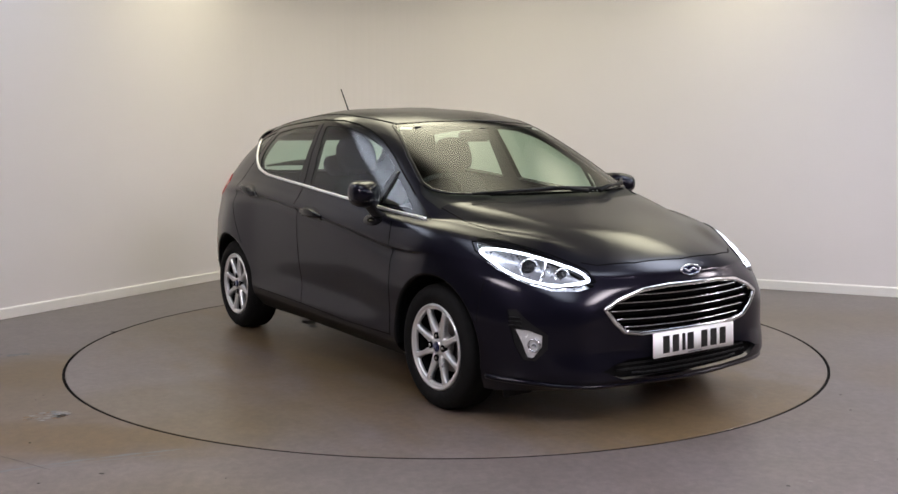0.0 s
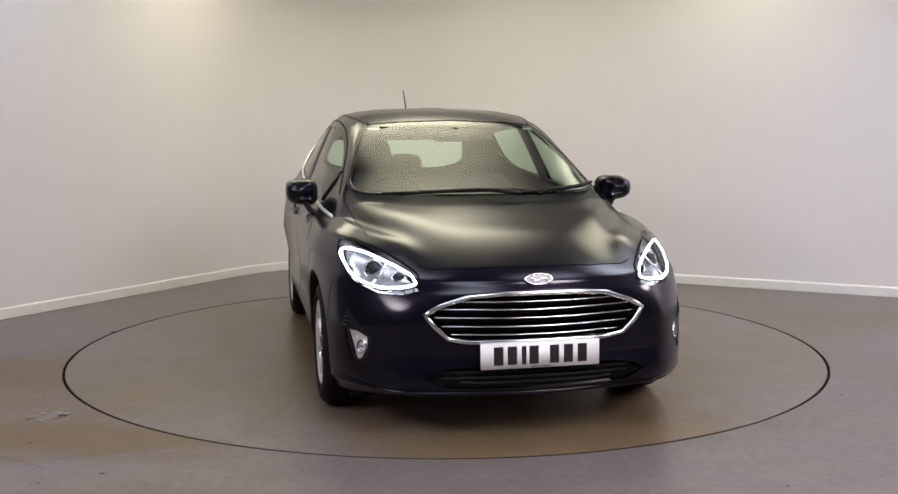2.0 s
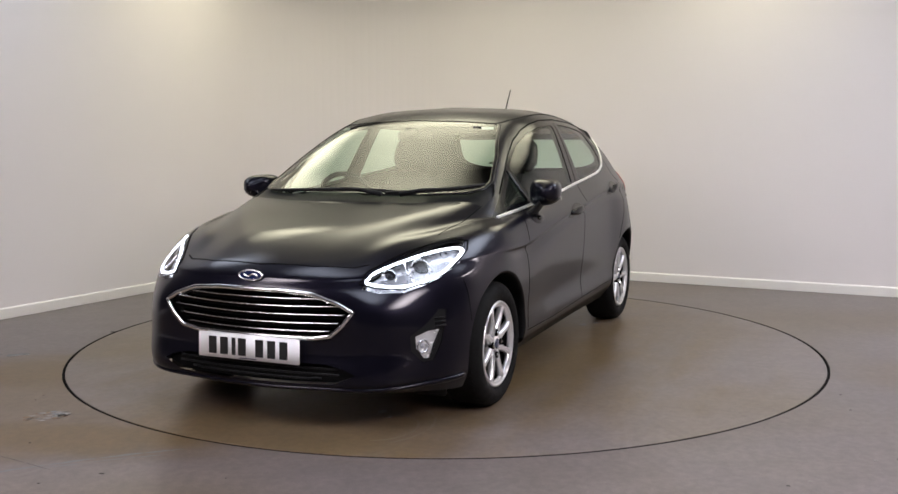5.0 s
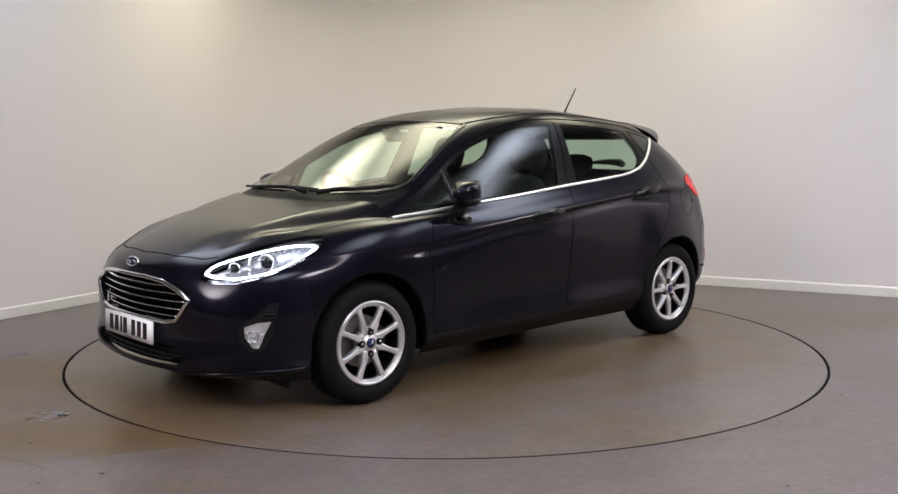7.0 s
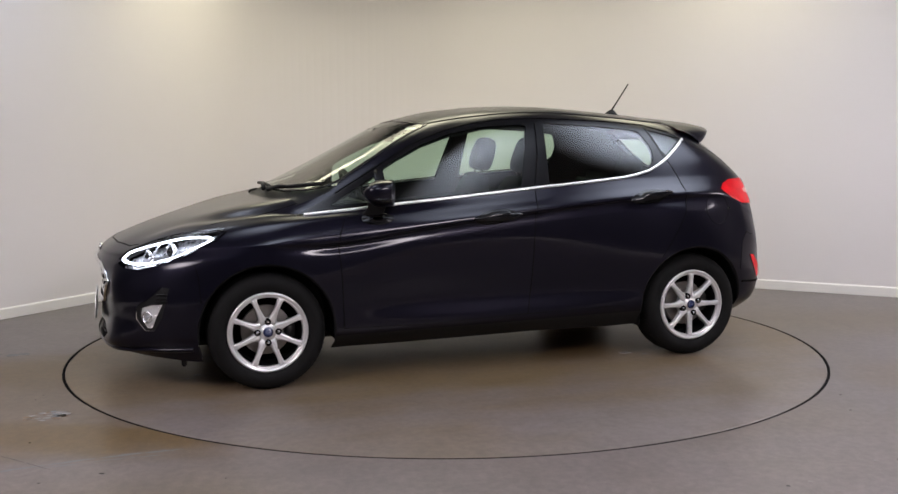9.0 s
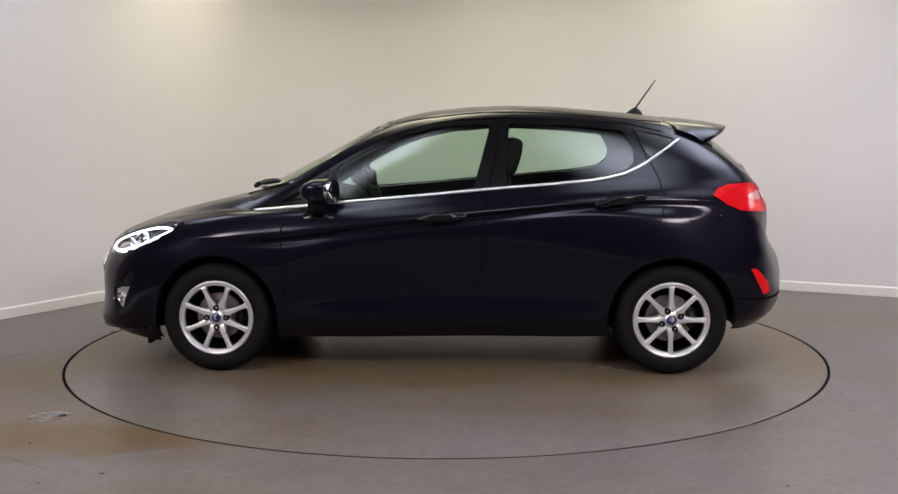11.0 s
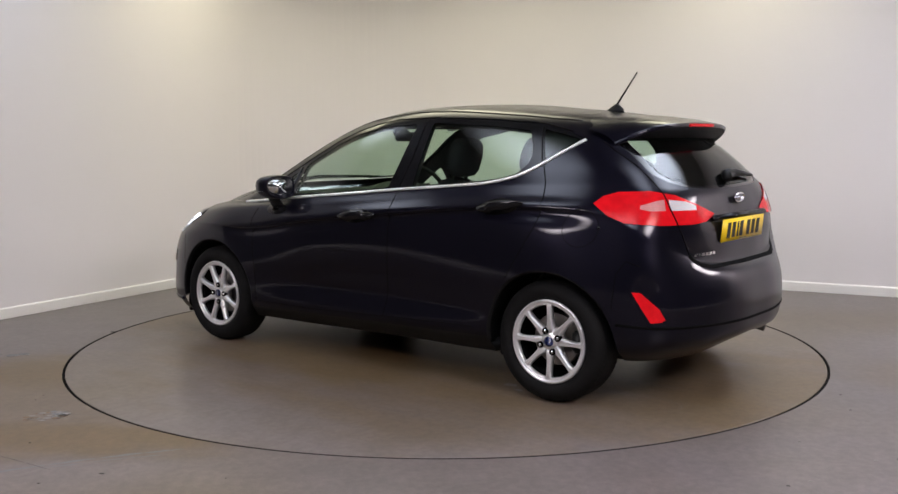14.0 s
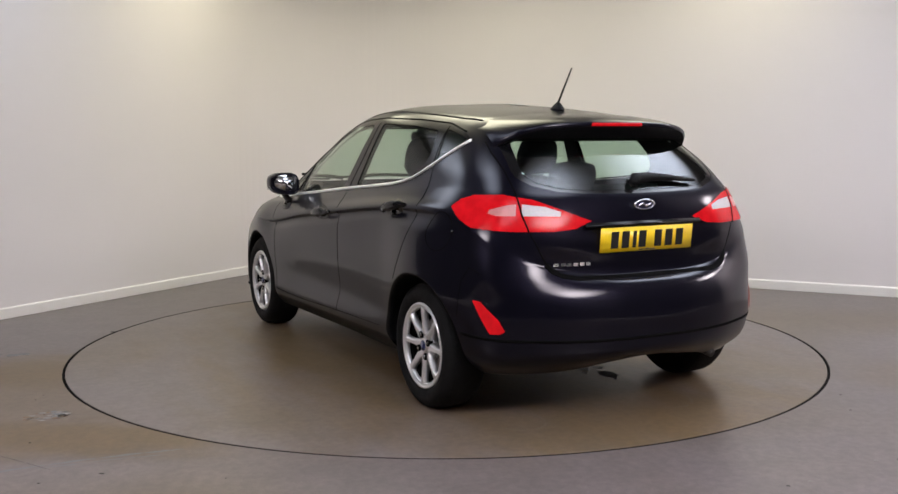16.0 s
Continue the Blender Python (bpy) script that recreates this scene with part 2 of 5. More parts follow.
def curved_corner(p, corner, q, tangent, n=28):
    """A plan path p - corner - q with the corner swept round."""
    a, b = corner + (p - corner).normalized() * tangent, corner + (q - corner).normalized() * tangent
    u, v = (a - corner).normalized(), (b - corner).normalized()
    half = math.acos(max(-1, min(1, u.dot(v)))) / 2
    r = tangent * math.tan(half)
    c = corner + (u + v).normalized() * (tangent / math.cos(half))
    a0 = math.atan2(a.y - c.y, a.x - c.x)
    a1 = math.atan2(b.y - c.y, b.x - c.x)
    d = (a1 - a0 + math.pi) % (2 * math.pi) - math.pi
    return [p] + [c + Vector((math.cos(a0 + d * k / n), math.sin(a0 + d * k / n))) * r for k in range(n + 1)] + [q]


def ceiling_lamps_and_fill():
    """Round ceiling glows out of view, brightest in the middle: lamps and added fill."""
    for x, y, r, power, colour in LAMPS_AND_FILL:
        m = bpy.data.materials.new("ceiling_glow")
        m.use_nodes = True
        nt = m.node_tree
        b = nt.nodes["Principled BSDF"]
        b.inputs["Base Color"].default_value = (0.6, 0.6, 0.58, 1)
        b.inputs["Emission Color"].default_value = (*colour, 1)
        tc = nt.nodes.new("ShaderNodeTexCoord")
        ln = nt.nodes.new("ShaderNodeVectorMath")
        ln.operation = "LENGTH"
        nt.links.new(tc.outputs["Object"], ln.inputs[0])
        mr = nt.nodes.new("ShaderNodeMapRange")
        mr.interpolation_type = "SMOOTHSTEP"
        mr.inputs["From Min"].default_value, mr.inputs["From Max"].default_value = 0.1 * r, r
        mr.inputs["To Min"].default_value, mr.inputs["To Max"].default_value = power, 0.02
        nt.links.new(ln.outputs["Value"], mr.inputs["Value"])
        nt.links.new(mr.outputs["Result"], b.inputs["Emission Strength"])
        bm = bmesh.new()
        rows = [[(q * math.cos(2 * math.pi * k / 40), q * math.sin(2 * math.pi * k / 40), z) for k in range(40)] for q, z in ((r, 0.0), (r, -0.02), (r * .96, -0.03), (r * .5, -0.032), (0.02, -0.033))]
        tube_rings(bm, rows)
        ob = tagged(link("ceiling_lamp_or_fill", bm, m), "unseen round ceiling glow, for lamp reflections and added fill light", "ceiling light", group="ceiling lights")
        ob.matrix_basis = pose(x, y, HIGH, 0, 0, 0)


R_DISC = 2.262


def build_room():
    M = D.lerp(A, 0.55)
    # Dark walls out of view are added so the car's flanks reflect dark.
    wall("wall_west", [D, M], "unseen dark grey wall that keeps reflections dark", DARKWALL)
    wall("wall_north", curved_corner(M, A, B, 1.35), "plain off-white studio wall with a swept corner", WALLPAINT)
    wall("wall_east", [B, C], "unseen dark grey wall that keeps reflections dark", DARKWALL)
    wall("wall_south", [C, D], "unseen dark grey wall that keeps reflections dark", DARKWALL)
    ceiling_lamps_and_fill()
    # unseen ceiling, toned down so roof and glass reflect less
    slab("ceiling", [A, B, C, D], HIGH, HIGH + 0.1, CEIL, "unseen plain grey ceiling, kept dim for reflections", "ceiling")
    bm = bmesh.new()                       # floor with a round pit for the disc
    n = 180
    ring = [(math.cos(2 * math.pi * k / n), math.sin(2 * math.pi * k / n)) for k in range(n)]
    lines = [Vector(v) for v in (A, B, C, D)]

    def far(c, s):
        best = 1e9
        for p, q in zip(lines, lines[1:] + lines[:1]):
            e = q - p
            den = c * e.y - s * e.x
            if abs(den) > 1e-9:
                t = (p.x * e.y - p.y * e.x) / den
                w = (p.x * s - p.y * c) / den
                if t > 0 and -0.001 <= w <= 1.001:
                    best = min(best, t)
        return best + 0.05
    inner = [bm.verts.new((R_DISC * c, R_DISC * s, 0)) for c, s in ring]
    low = [bm.verts.new((R_DISC * c, R_DISC * s, -0.05)) for c, s in ring]
    outer = [bm.verts.new((far(c, s) * c, far(c, s) * s, 0)) for c, s in ring]
    for k in range(n):
        j = (k + 1) % n
        bm.faces.new((inner[k], outer[k], outer[j], inner[j]))
        bm.faces.new((low[k], inner[k], inner[j], low[j]))
    bm.faces.new(low)
    bmesh.ops.recalc_face_normals(bm, faces=list(bm.faces))
    tagged(link("floor", bm, FLOOR, smooth=False), "grey sealed concrete floor with brown stains", "floor", kind="structure")


def build_disc():
    bm = bmesh.new()
    n = 180
    r = R_DISC - 0.0165
    rows = []
    for rad, z in ((r, -0.045), (r, -0.003), (r - 0.003, 0.0)):
        rows.append([bm.verts.new((rad * math.cos(2 * math.pi * k / n), rad * math.sin(2 * math.pi * k / n), z)) for k in range(n)])
    for a, b in zip(rows, rows[1:]):
        for k in range(n):
            j = (k + 1) % n
            bm.faces.new((a[k], a[j], b[j], b[k]))
    bm.faces.new(rows[-1]), bm.faces.new(rows[0][::-1])
    # black ring added in the gap to paint its shade
    ob = bmesh.new()
    m = 180
    rings = []
    for k in range(m + 1):
        a = 2 * math.pi * k / m
        rings.append([(q * math.cos(a), q * math.sin(a), z) for q, z in ((R_DISC - .016, -.03), (R_DISC - .016, -.0015), (R_DISC - .001, -.0015), (R_DISC - .001, -.03))])
    tube_rings(ob, rings, caps=False)
    tagged(link("gap_shade_ring", ob, SEAM), "black ring standing in for shade in the turntable gap", "seal", kind="structure")
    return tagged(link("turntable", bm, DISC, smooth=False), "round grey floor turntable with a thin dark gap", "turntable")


# ---- the skin of the car: plan-view rings from the nose round the flank to the tail ----
LOW_0 = [(2.02, 0, .195), (1.99, .30, .195), (1.92, .57, .195), (1.74, .74, .18), (1.58, .80, .165), (1.247, .80, .18), (.90, .80, .19), (.40, .785, .19),
         (-.25, .785, .20), (-.80, .785, .20), (-1.247, .78, .22), (-1.50, .74, .235), (-1.67, .67, .235), (-1.82, .45, .25), (-1.88, .22, .28), (-1.89, 0, .295)]
LOW_1 = [(2.075, 0, .225), (2.055, .30, .23), (1.99, .58, .235), (1.80, .755, .25), (1.60, .835, .24), (1.247, .865, .26), (.90, .862, .27), (.40, .858, .285),
         (-.25, .858, .295), (-.80, .860, .305), (-1.247, .865, .30), (-1.50, .82, .31), (-1.735, .725, .31), (-1.88, .49, .32), (-1.95, .23, .33), (-1.96, 0, .335)]
LOW_2 = [(2.055, 0, .36), (2.035, .30, .37), (1.98, .58, .38), (1.805, .755, .39), (1.62, .84, .40), (1.247, .885, .42), (.90, .872, .42), (.40, .846, .43),
         (-.25, .843, .43), (-.80, .858, .43), (-1.247, .890, .44), (-1.50, .85, .44), (-1.755, .75, .43), (-1.90, .51, .43), (-1.965, .24, .43), (-1.975, 0, .43)]
LOW_3 = [(2.065, 0, .52), (2.042, .30, .53), (1.98, .565, .54), (1.805, .74, .55), (1.62, .83, .56), (1.247, .887, .58), (.90, .880, .56), (.40, .862, .57),
         (-.25, .857, .58), (-.80, .866, .58), (-1.247, .898, .60), (-1.50, .855, .60), (-1.755, .745, .58), (-1.89, .51, .575), (-1.953, .25, .572), (-1.962, 0, .57)]
LOW_4 = [(2.072, 0, .63), (2.047, .28, .63), (1.962, .515, .635), (1.80, .70, .655), (1.61, .812, .67), (1.247, .878, .69), (.90, .872, .685), (.40, .862, .74),
         (-.25, .853, .81), (-.80, .846, .865), (-1.247, .862, .85), (-1.51, .815, .83), (-1.745, .75, .68), (-1.86, .51, .655), (-1.92, .25, .645), (-1.93, 0, .642)]
LOW_5 = [(2.045, 0, .69), (2.017, .27, .69), (1.935, .475, .695), (1.78, .645, .72), (1.60, .768, .742), (1.247, .872, .755), (.90, .880, .752), (.40, .882, .818),
         (-.25, .872, .888), (-.80, .858, .938), (-1.247, .838, .956), (-1.51, .795, .935), (-1.729, .726, .825), (-1.825, .50, .725), (-1.865, .26, .685), (-1.872, 0, .68)]
LOW_6 = [(1.995, 0, .730), (1.968, .26, .730), (1.88, .45, .735), (1.745, .592, .768), (1.585, .712, .797), (1.247, .812, .844), (.90, .838, .868), (.40, .846, .895),
         (-.25, .834, .950), (-.80, .815, .998), (-1.247, .792, 1.012), (-1.52, .752, 1.0), (-1.715, .695, .92), (-1.825, .49, .86), (-1.855, .26, .84), (-1.860, 0, .835)]
LOW_7 = [(1.93, 0, .763), (1.90, .25, .763), (1.82, .42, .770), (1.68, .535, .817), (1.53, .635, .843), (1.24, .727, .885), (.98, .772, .897), (.40, .803, .952),
         (-.25, .798, 1.008), (-.80, .780, 1.050), (-1.247, .758, 1.06), (-1.52, .710, 1.06), (-1.685, .635, 1.045), (-1.77, .445, 1.03), (-1.80, .23, 1.025), (-1.812, 0, 1.02)]
HOOD_1 = [(1.70, 0, .846), (1.68, .25, .844), (1.62, .42, .846), (1.53, .53, .857), (1.40, .625, .870), (1.20, .713, .892), (.98, .772, .897)]
HOOD_2 = [(1.45, 0, .906), (1.43, .28, .908), (1.38, .48, .918), (1.31, .58, .917), (1.21, .66, .914), (1.10, .728, .906), (.98, .772, .897)]
COWL_F = [(1.21, 0, .962), (1.18, .30, .965), (1.11, .55, .972), (1.07, .65, .966), (1.04, .70, .948), (1.02, .736, .926), (.98, .772, .897)]
TOP_1 = [(.97, 0, 1.073), (.945, .30, 1.074), (.90, .53, 1.072), (.865, .612, 1.064), (.835, .660, 1.055), (.80, .692, 1.036), (.745, .714, 1.020), (.38, .752, 1.06),
         (-.25, .750, 1.12), (-.80, .732, 1.15), (-1.22, .705, 1.155), (-1.45, .67, 1.15), (-1.60, .595, 1.14), (-1.685, .42, 1.13), (-1.715, .21, 1.128), (-1.725, 0, 1.125)]
TOP_2 = [(.728, 0, 1.197), (.708, .28, 1.197), (.67, .48, 1.196), (.65, .556, 1.191), (.615, .602, 1.187), (.565, .632, 1.178), (.495, .652, 1.173), (.22, .692, 1.21),
         (-.25, .692, 1.25), (-.80, .674, 1.255), (-1.18, .648, 1.245), (-1.38, .61, 1.24), (-1.49, .54, 1.238), (-1.57, .39, 1.238), (-1.60, .20, 1.238), (-1.61, 0, 1.238)]
TOP_3 = [(.487, 0, 1.327), (.472, .27, 1.324), (.44, .44, 1.319), (.41, .50, 1.316), (.37, .543, 1.316), (.30, .572, 1.320), (.20, .597, 1.330), (0.0, .620, 1.358),
         (-.30, .622, 1.377), (-.75, .608, 1.360), (-1.10, .584, 1.332), (-1.28, .553, 1.320), (-1.37, .49, 1.322), (-1.43, .36, 1.335), (-1.455, .19, 1.342), (-1.46, 0, 1.344)]
TOP_4 = [(.392, 0, 1.373), (.375, .26, 1.371), (.337, .40, 1.367), (.297, .455, 1.369), (.235, .493, 1.376), (.15, .52, 1.389), (.05, .538, 1.400), (-.10, .552, 1.416),
         (-.35, .556, 1.428), (-.75, .542, 1.409), (-1.08, .522, 1.380), (-1.23, .498, 1.366), (-1.30, .44, 1.368), (-1.345, .33, 1.378), (-1.36, .17, 1.386), (-1.37, 0, 1.388)]
TOP_5 = [(.15, 0, 1.440), (.13, .21, 1.439), (.10, .31, 1.435), (.06, .36, 1.436), (.01, .39, 1.440), (-.06, .405, 1.446), (-.14, .415, 1.451), (-.25, .42, 1.457),
         (-.45, .42, 1.459), (-.75, .41, 1.440), (-.98, .395, 1.420), (-1.09, .375, 1.411), (-1.14, .33, 1.411), (-1.17, .25, 1.416), (-1.18, .13, 1.420), (-1.185, 0, 1.422)]
SPINE = [(-.10, 0, 1.472), (-.11, .02, 1.472), (-.13, .03, 1.473), (-.16, .03, 1.475), (-.20, .03, 1.476), (-.25, .03, 1.479), (-.31, .03, 1.480), (-.39, .03, 1.481),
         (-.50, .03, 1.479), (-.62, .03, 1.474), (-.72, .03, 1.467), (-.78, .03, 1.462), (-.82, .03, 1.458), (-.84, .02, 1.456), (-.85, .01, 1.455), (-.86, 0, 1.455)]


def along(P, n, mirrored):
    """A smooth curve through the rows of P, n steps to a span; mirrored: the ends meet the middle plane squarely."""
    P = np.array(P, float)
    if mirrored:
        flip = np.array([1.0, -1.0, 1.0])
        ext = np.vstack([P[1] * flip, P, P[-2] * flip])
    else:
        ext = np.vstack([2 * P[0] - P[1], P, 2 * P[-1] - P[-2]])
    k = np.maximum(np.linalg.norm(np.diff(ext, axis=0), axis=1), 1e-5) ** 0.6
    out = []
    for i in range(1, len(ext) - 2):
        d0, d1, d2 = k[i - 1], k[i], k[i + 1]
        v0, v1, v2 = (ext[i] - ext[i - 1]) / d0, (ext[i + 1] - ext[i]) / d1, (ext[i + 2] - ext[i + 1]) / d2
        m1, m2 = (v0 * d1 + v1 * d0) / (d0 + d1) * d1, (v1 * d2 + v2 * d1) / (d1 + d2) * d1
        for s in np.arange(n) / n:
            out.append((2 * s**3 - 3 * s**2 + 1) * ext[i] + (s**3 - 2 * s**2 + s) * m1 + (3 * s**2 - 2 * s**3) * ext[i + 1] + (s**3 - s**2) * m2)
    out.append(P[-1])
    return np.array(out)


NU, NV = 9, 7


def loft(rings, first, last):
    """A grid through the rings, of the spans first to last: rows of points, each with its place u along the ring."""
    dense = np.array([along(r, NU, True) for r in rings])
    cols = [along(dense[:, j], NV, False) for j in range(dense.shape[1])]
    grid = np.stack(cols, 1)[first * NV:last * NV + 1]
    return grid


class Skin:
    def __init__(self):
        self.v, self.f, self.tag, self.index = [], [], [], {}

    def vert(self, p, u):
        key = (round(p[0], 4), round(p[1], 4), round(p[2], 4))
        if key not in self.index:
            self.index[key] = len(self.v)
            self.v.append([p[0], max(p[1], 0.0), p[2], u, 0.0, 0.0, 0.0])
        return self.index[key]

    def add(self, grid):
        for i in range(grid.shape[0] - 1):
            for j in range(grid.shape[1] - 1):
                q = [self.vert(grid[i, j], j / NU), self.vert(grid[i, j + 1], (j + 1) / NU), self.vert(grid[i + 1, j + 1], (j + 1) / NU), self.vert(grid[i + 1, j], j / NU)]
                q = [a for k, a in enumerate(q) if a != q[k - 1]]
                if len(set(q)) >= 3 and len(set(q)) == len(q):
                    self.f.append(q)
                    self.tag.append("body")

    def normals(self):
        V = np.array([a[:3] for a in self.v])
        N = np.zeros_like(V)
        for q in self.f:
            a = V[q[2]] - V[q[0]]
            b = V[q[3 % len(q)]] - V[q[1]] if len(q) > 3 else V[q[1]] - V[q[0]]
            n = np.cross(a, b) if len(q) > 3 else np.cross(b, a)
            for k in q:
                N[k] += n
        N[np.abs(V[:, 1]) < 1e-4, 1] = 0
        N /= np.maximum(np.linalg.norm(N, axis=1), 1e-12)[:, None]
        if N[np.argmax(V[:, 1]), 1] < 0:
            N = -N
        for a, n in zip(self.v, N):
            a[4:7] = list(n)

    def cut(self, poly, plane, name, of=("body",), u=(-1, 16), z=(-1, 3)):
        """Cut the outline poly, drawn in a plane ('xz', 'yz', 'xy' or 'uz'), into the skin; the faces inside take the name."""
        ia, ib = ["xyzu".index(c) for c in plane]
        K = lambda q: (self.v[q][ia], self.v[q][ib])
        xs, ys = [p[0] for p in poly], [p[1] for p in poly]
        x0, x1, y0, y1 = min(xs), max(xs), min(ys), max(ys)
        near = []
        for k, q in enumerate(self.f):
            if self.tag[k] not in of:
                continue
            us, zs = [self.v[a][3] for a in q], [self.v[a][2] for a in q]
            if min(us) < u[0] or max(us) > u[1] or min(zs) < z[0] or max(zs) > z[1]:
                continue
            pts = [K(a) for a in q]
            if max(p[0] for p in pts) < x0 or min(p[0] for p in pts) > x1 or max(p[1] for p in pts) < y0 or min(p[1] for p in pts) > y1:
                continue
            near.append(k)
        made = {}
        for p, q in zip(poly, poly[1:] + poly[:1]):
            sx, sy = q[0] - p[0], q[1] - p[1]
            bx0, bx1, by0, by1 = min(p[0], q[0]), max(p[0], q[0]), min(p[1], q[1]), max(p[1], q[1])
            for k in list(near):
                face = self.f[k]
                pts = [K(a) for a in face]
                if max(a[0] for a in pts) < bx0 or min(a[0] for a in pts) > bx1 or max(a[1] for a in pts) < by0 or min(a[1] for a in pts) > by1:
                    continue
                side = [(a[0] - p[0]) * sy - (a[1] - p[1]) * sx for a in pts]
                L = math.hypot(sx, sy) + 1e-12
                side = [0.0 if abs(s) / L < 2e-4 else s for s in side]
                if not (min(side) < 0 < max(side)):
                    continue
                one, two = [], []
                n = len(face)
                for i in range(n):
                    j = (i + 1) % n
                    if side[i] >= 0:
                        one.append(face[i])
                    if side[i] <= 0:
                        two.append(face[i])
                    if side[i] * side[j] < 0:
                        a, b = face[i], face[j]
                        key = (min(a, b), max(a, b), round(p[0], 5), round(p[1], 5), round(q[0], 5), round(q[1], 5))
                        if key not in made:
                            t = side[i] / (side[i] - side[j])
                            made[key] = len(self.v)
                            self.v.append([va + t * (vb - va) for va, vb in zip(self.v[a], self.v[b])])
                        one.append(made[key])
                        two.append(made[key])
                if len(one) < 3 or len(two) < 3:
                    continue
                self.f[k] = one
                self.f.append(two)
                self.tag.append(self.tag[k])
                near.append(len(self.f) - 1)
        for k in near:
            pts = [K(a) for a in self.f[k]]
            cx, cy = sum(a[0] for a in pts) / len(pts), sum(a[1] for a in pts) / len(pts)
            inside = False
            for p, q in zip(poly, poly[1:] + poly[:1]):
                if (p[1] > cy) != (q[1] > cy) and cx < (q[0] - p[0]) * (cy - p[1]) / (q[1] - p[1]) + p[0]:
                    inside = not inside
            if inside:
                self.tag[k] = name

    def u_of(self, x, y, z):
        """The place along the rings nearest to a point of the skin."""
        if not hasattr(self, "tree"):
            self.tree = kdtree.KDTree(len(self.v))
            for i, a in enumerate(self.v):
                self.tree.insert(a[:3], i)
            self.tree.balance()
        hits = self.tree.find_n((x, y, z), 3)
        w = [1 / (h[2] + 1e-4) for h in hits]
        return sum(self.v[h[1]][3] * a for h, a in zip(hits, w)) / sum(w)

    def piece(self, names, side, name, mat, parent, push=0.0, label="", thick=0.0):
        """A mesh of all faces with these names; side 1: left, -1: right, 0: both."""
        if isinstance(names, str):
            names = (names,)
        verts, faces, norms, idx = [], [], [], {}
        for s in ((1, -1) if side == 0 else (side,)):
            for q, t in zip(self.f, self.tag):
                if t not in names:
                    continue
                row = []
                for a in q:
                    mid = self.v[a][1] < 1e-4
                    key = (a, 0 if mid else s)
                    if key not in idx:
                        v = self.v[a]
                        idx[key] = len(verts)
                        n = Vector((v[4], v[5] * s, v[6]))
                        if n.length > 0:
                            n.normalize()
                        verts.append(Vector((v[0], v[1] * s, v[2])) + n * push)
                        norms.append(n)
                    row.append(idx[key])
                faces.append(row if s == FACING else row[::-1])
        me = bpy.data.meshes.new(name)
        me.from_pydata(verts, [], faces)
        me.materials.append(mat)
        for p in me.polygons:
            p.use_smooth = True
        me.update()
        me.normals_split_custom_set_from_vertices(norms)
        ob = new(name, me)
        ob.parent = parent
        if label:
            ob["label"] = label
        if thick:
            so = ob.modifiers.new("thickness", "SOLIDIFY")
            so.thickness, so.offset = thick, -1
        return ob


FACING = 1


def make_skin():
    s = Skin()
    # a second ring just under the shoulder crease keeps it sharp along the doors
    under = [(x, y - .021, z - .018) if 6 <= k <= 9 else (x, y - .007, z - .024) if k == 10 else tuple(a * .25 + b * .75 for a, b in zip(LOW_4[k], LOW_5[k])) for k, (x, y, z) in enumerate(LOW_5)]
    belly = [(x, y + .007, z) if 7 <= k <= 10 else (x, y, z) for k, (x, y, z) in enumerate(LOW_4)]
    low = [LOW_0, LOW_1, LOW_2, LOW_3, belly, under, LOW_5, LOW_6, LOW_7]
    cowl = COWL_F + LOW_7[7:]
    lower = loft(low + [TOP_1], 0, 8)
    hood = loft([LOW_6, LOW_7, HOOD_1 + LOW_7[7:], HOOD_2 + LOW_7[7:], cowl], 1, 4)[:, :6 * NU + 1]
    upper = loft([cowl, TOP_1, TOP_2, TOP_3, TOP_4, TOP_5, SPINE], 0, 6)
    hood[0] = lower[-1, :6 * NU + 1]
    upper[0, 6 * NU:] = lower[-1, 6 * NU:]
    hood[-1] = upper[0, :6 * NU + 1]
    hood[:, -1] = lower[-1, 6 * NU]
    for g in (lower, hood, upper):
        s.add(g)
    s.normals()
    s.u_of(0, 0, 0)
    return s


skin = make_skin()
SHELL = BVHTree.FromPolygons([a[:3] for a in skin.v], [list(q) for q in skin.f])


def onto(p, way):
    """The place where a ray meets the car's left half, and the outward normal there."""
    at, n, _, _ = SHELL.ray_cast(Vector(p), Vector(way))
    if at is None:
        at, n, _, _ = SHELL.find_nearest(Vector(p))
    if n.dot(Vector(way)) > 0:
        n = -n
    return at, n


def flank(x, z):
    return onto((x, 2.0, z), (0, -1, 0))


def nose(y, z):
    return onto((3.5, y, z), (-1, 0, 0))


def tail(y, z):
    return onto((-3.5, y, z), (1, 0, 0))


def deck(x, y):
    return onto((x, y, 3.0), (0, 0, -1))


def wrap(points):
    """An outline of places on the skin as (u, z)."""
    return [(skin.u_of(*p), p[2]) for p in points]


def fine(poly, step=0.03):
    """The same outline, closed, with points no further apart than step."""
    out = []
    for p, q in zip(poly, poly[1:] + poly[:1]):
        n = max(1, int(math.dist(p, q) / step))
        out += [tuple(a + (b - a) * k / n for a, b in zip(p, q)) for k in range(n)]
    return out


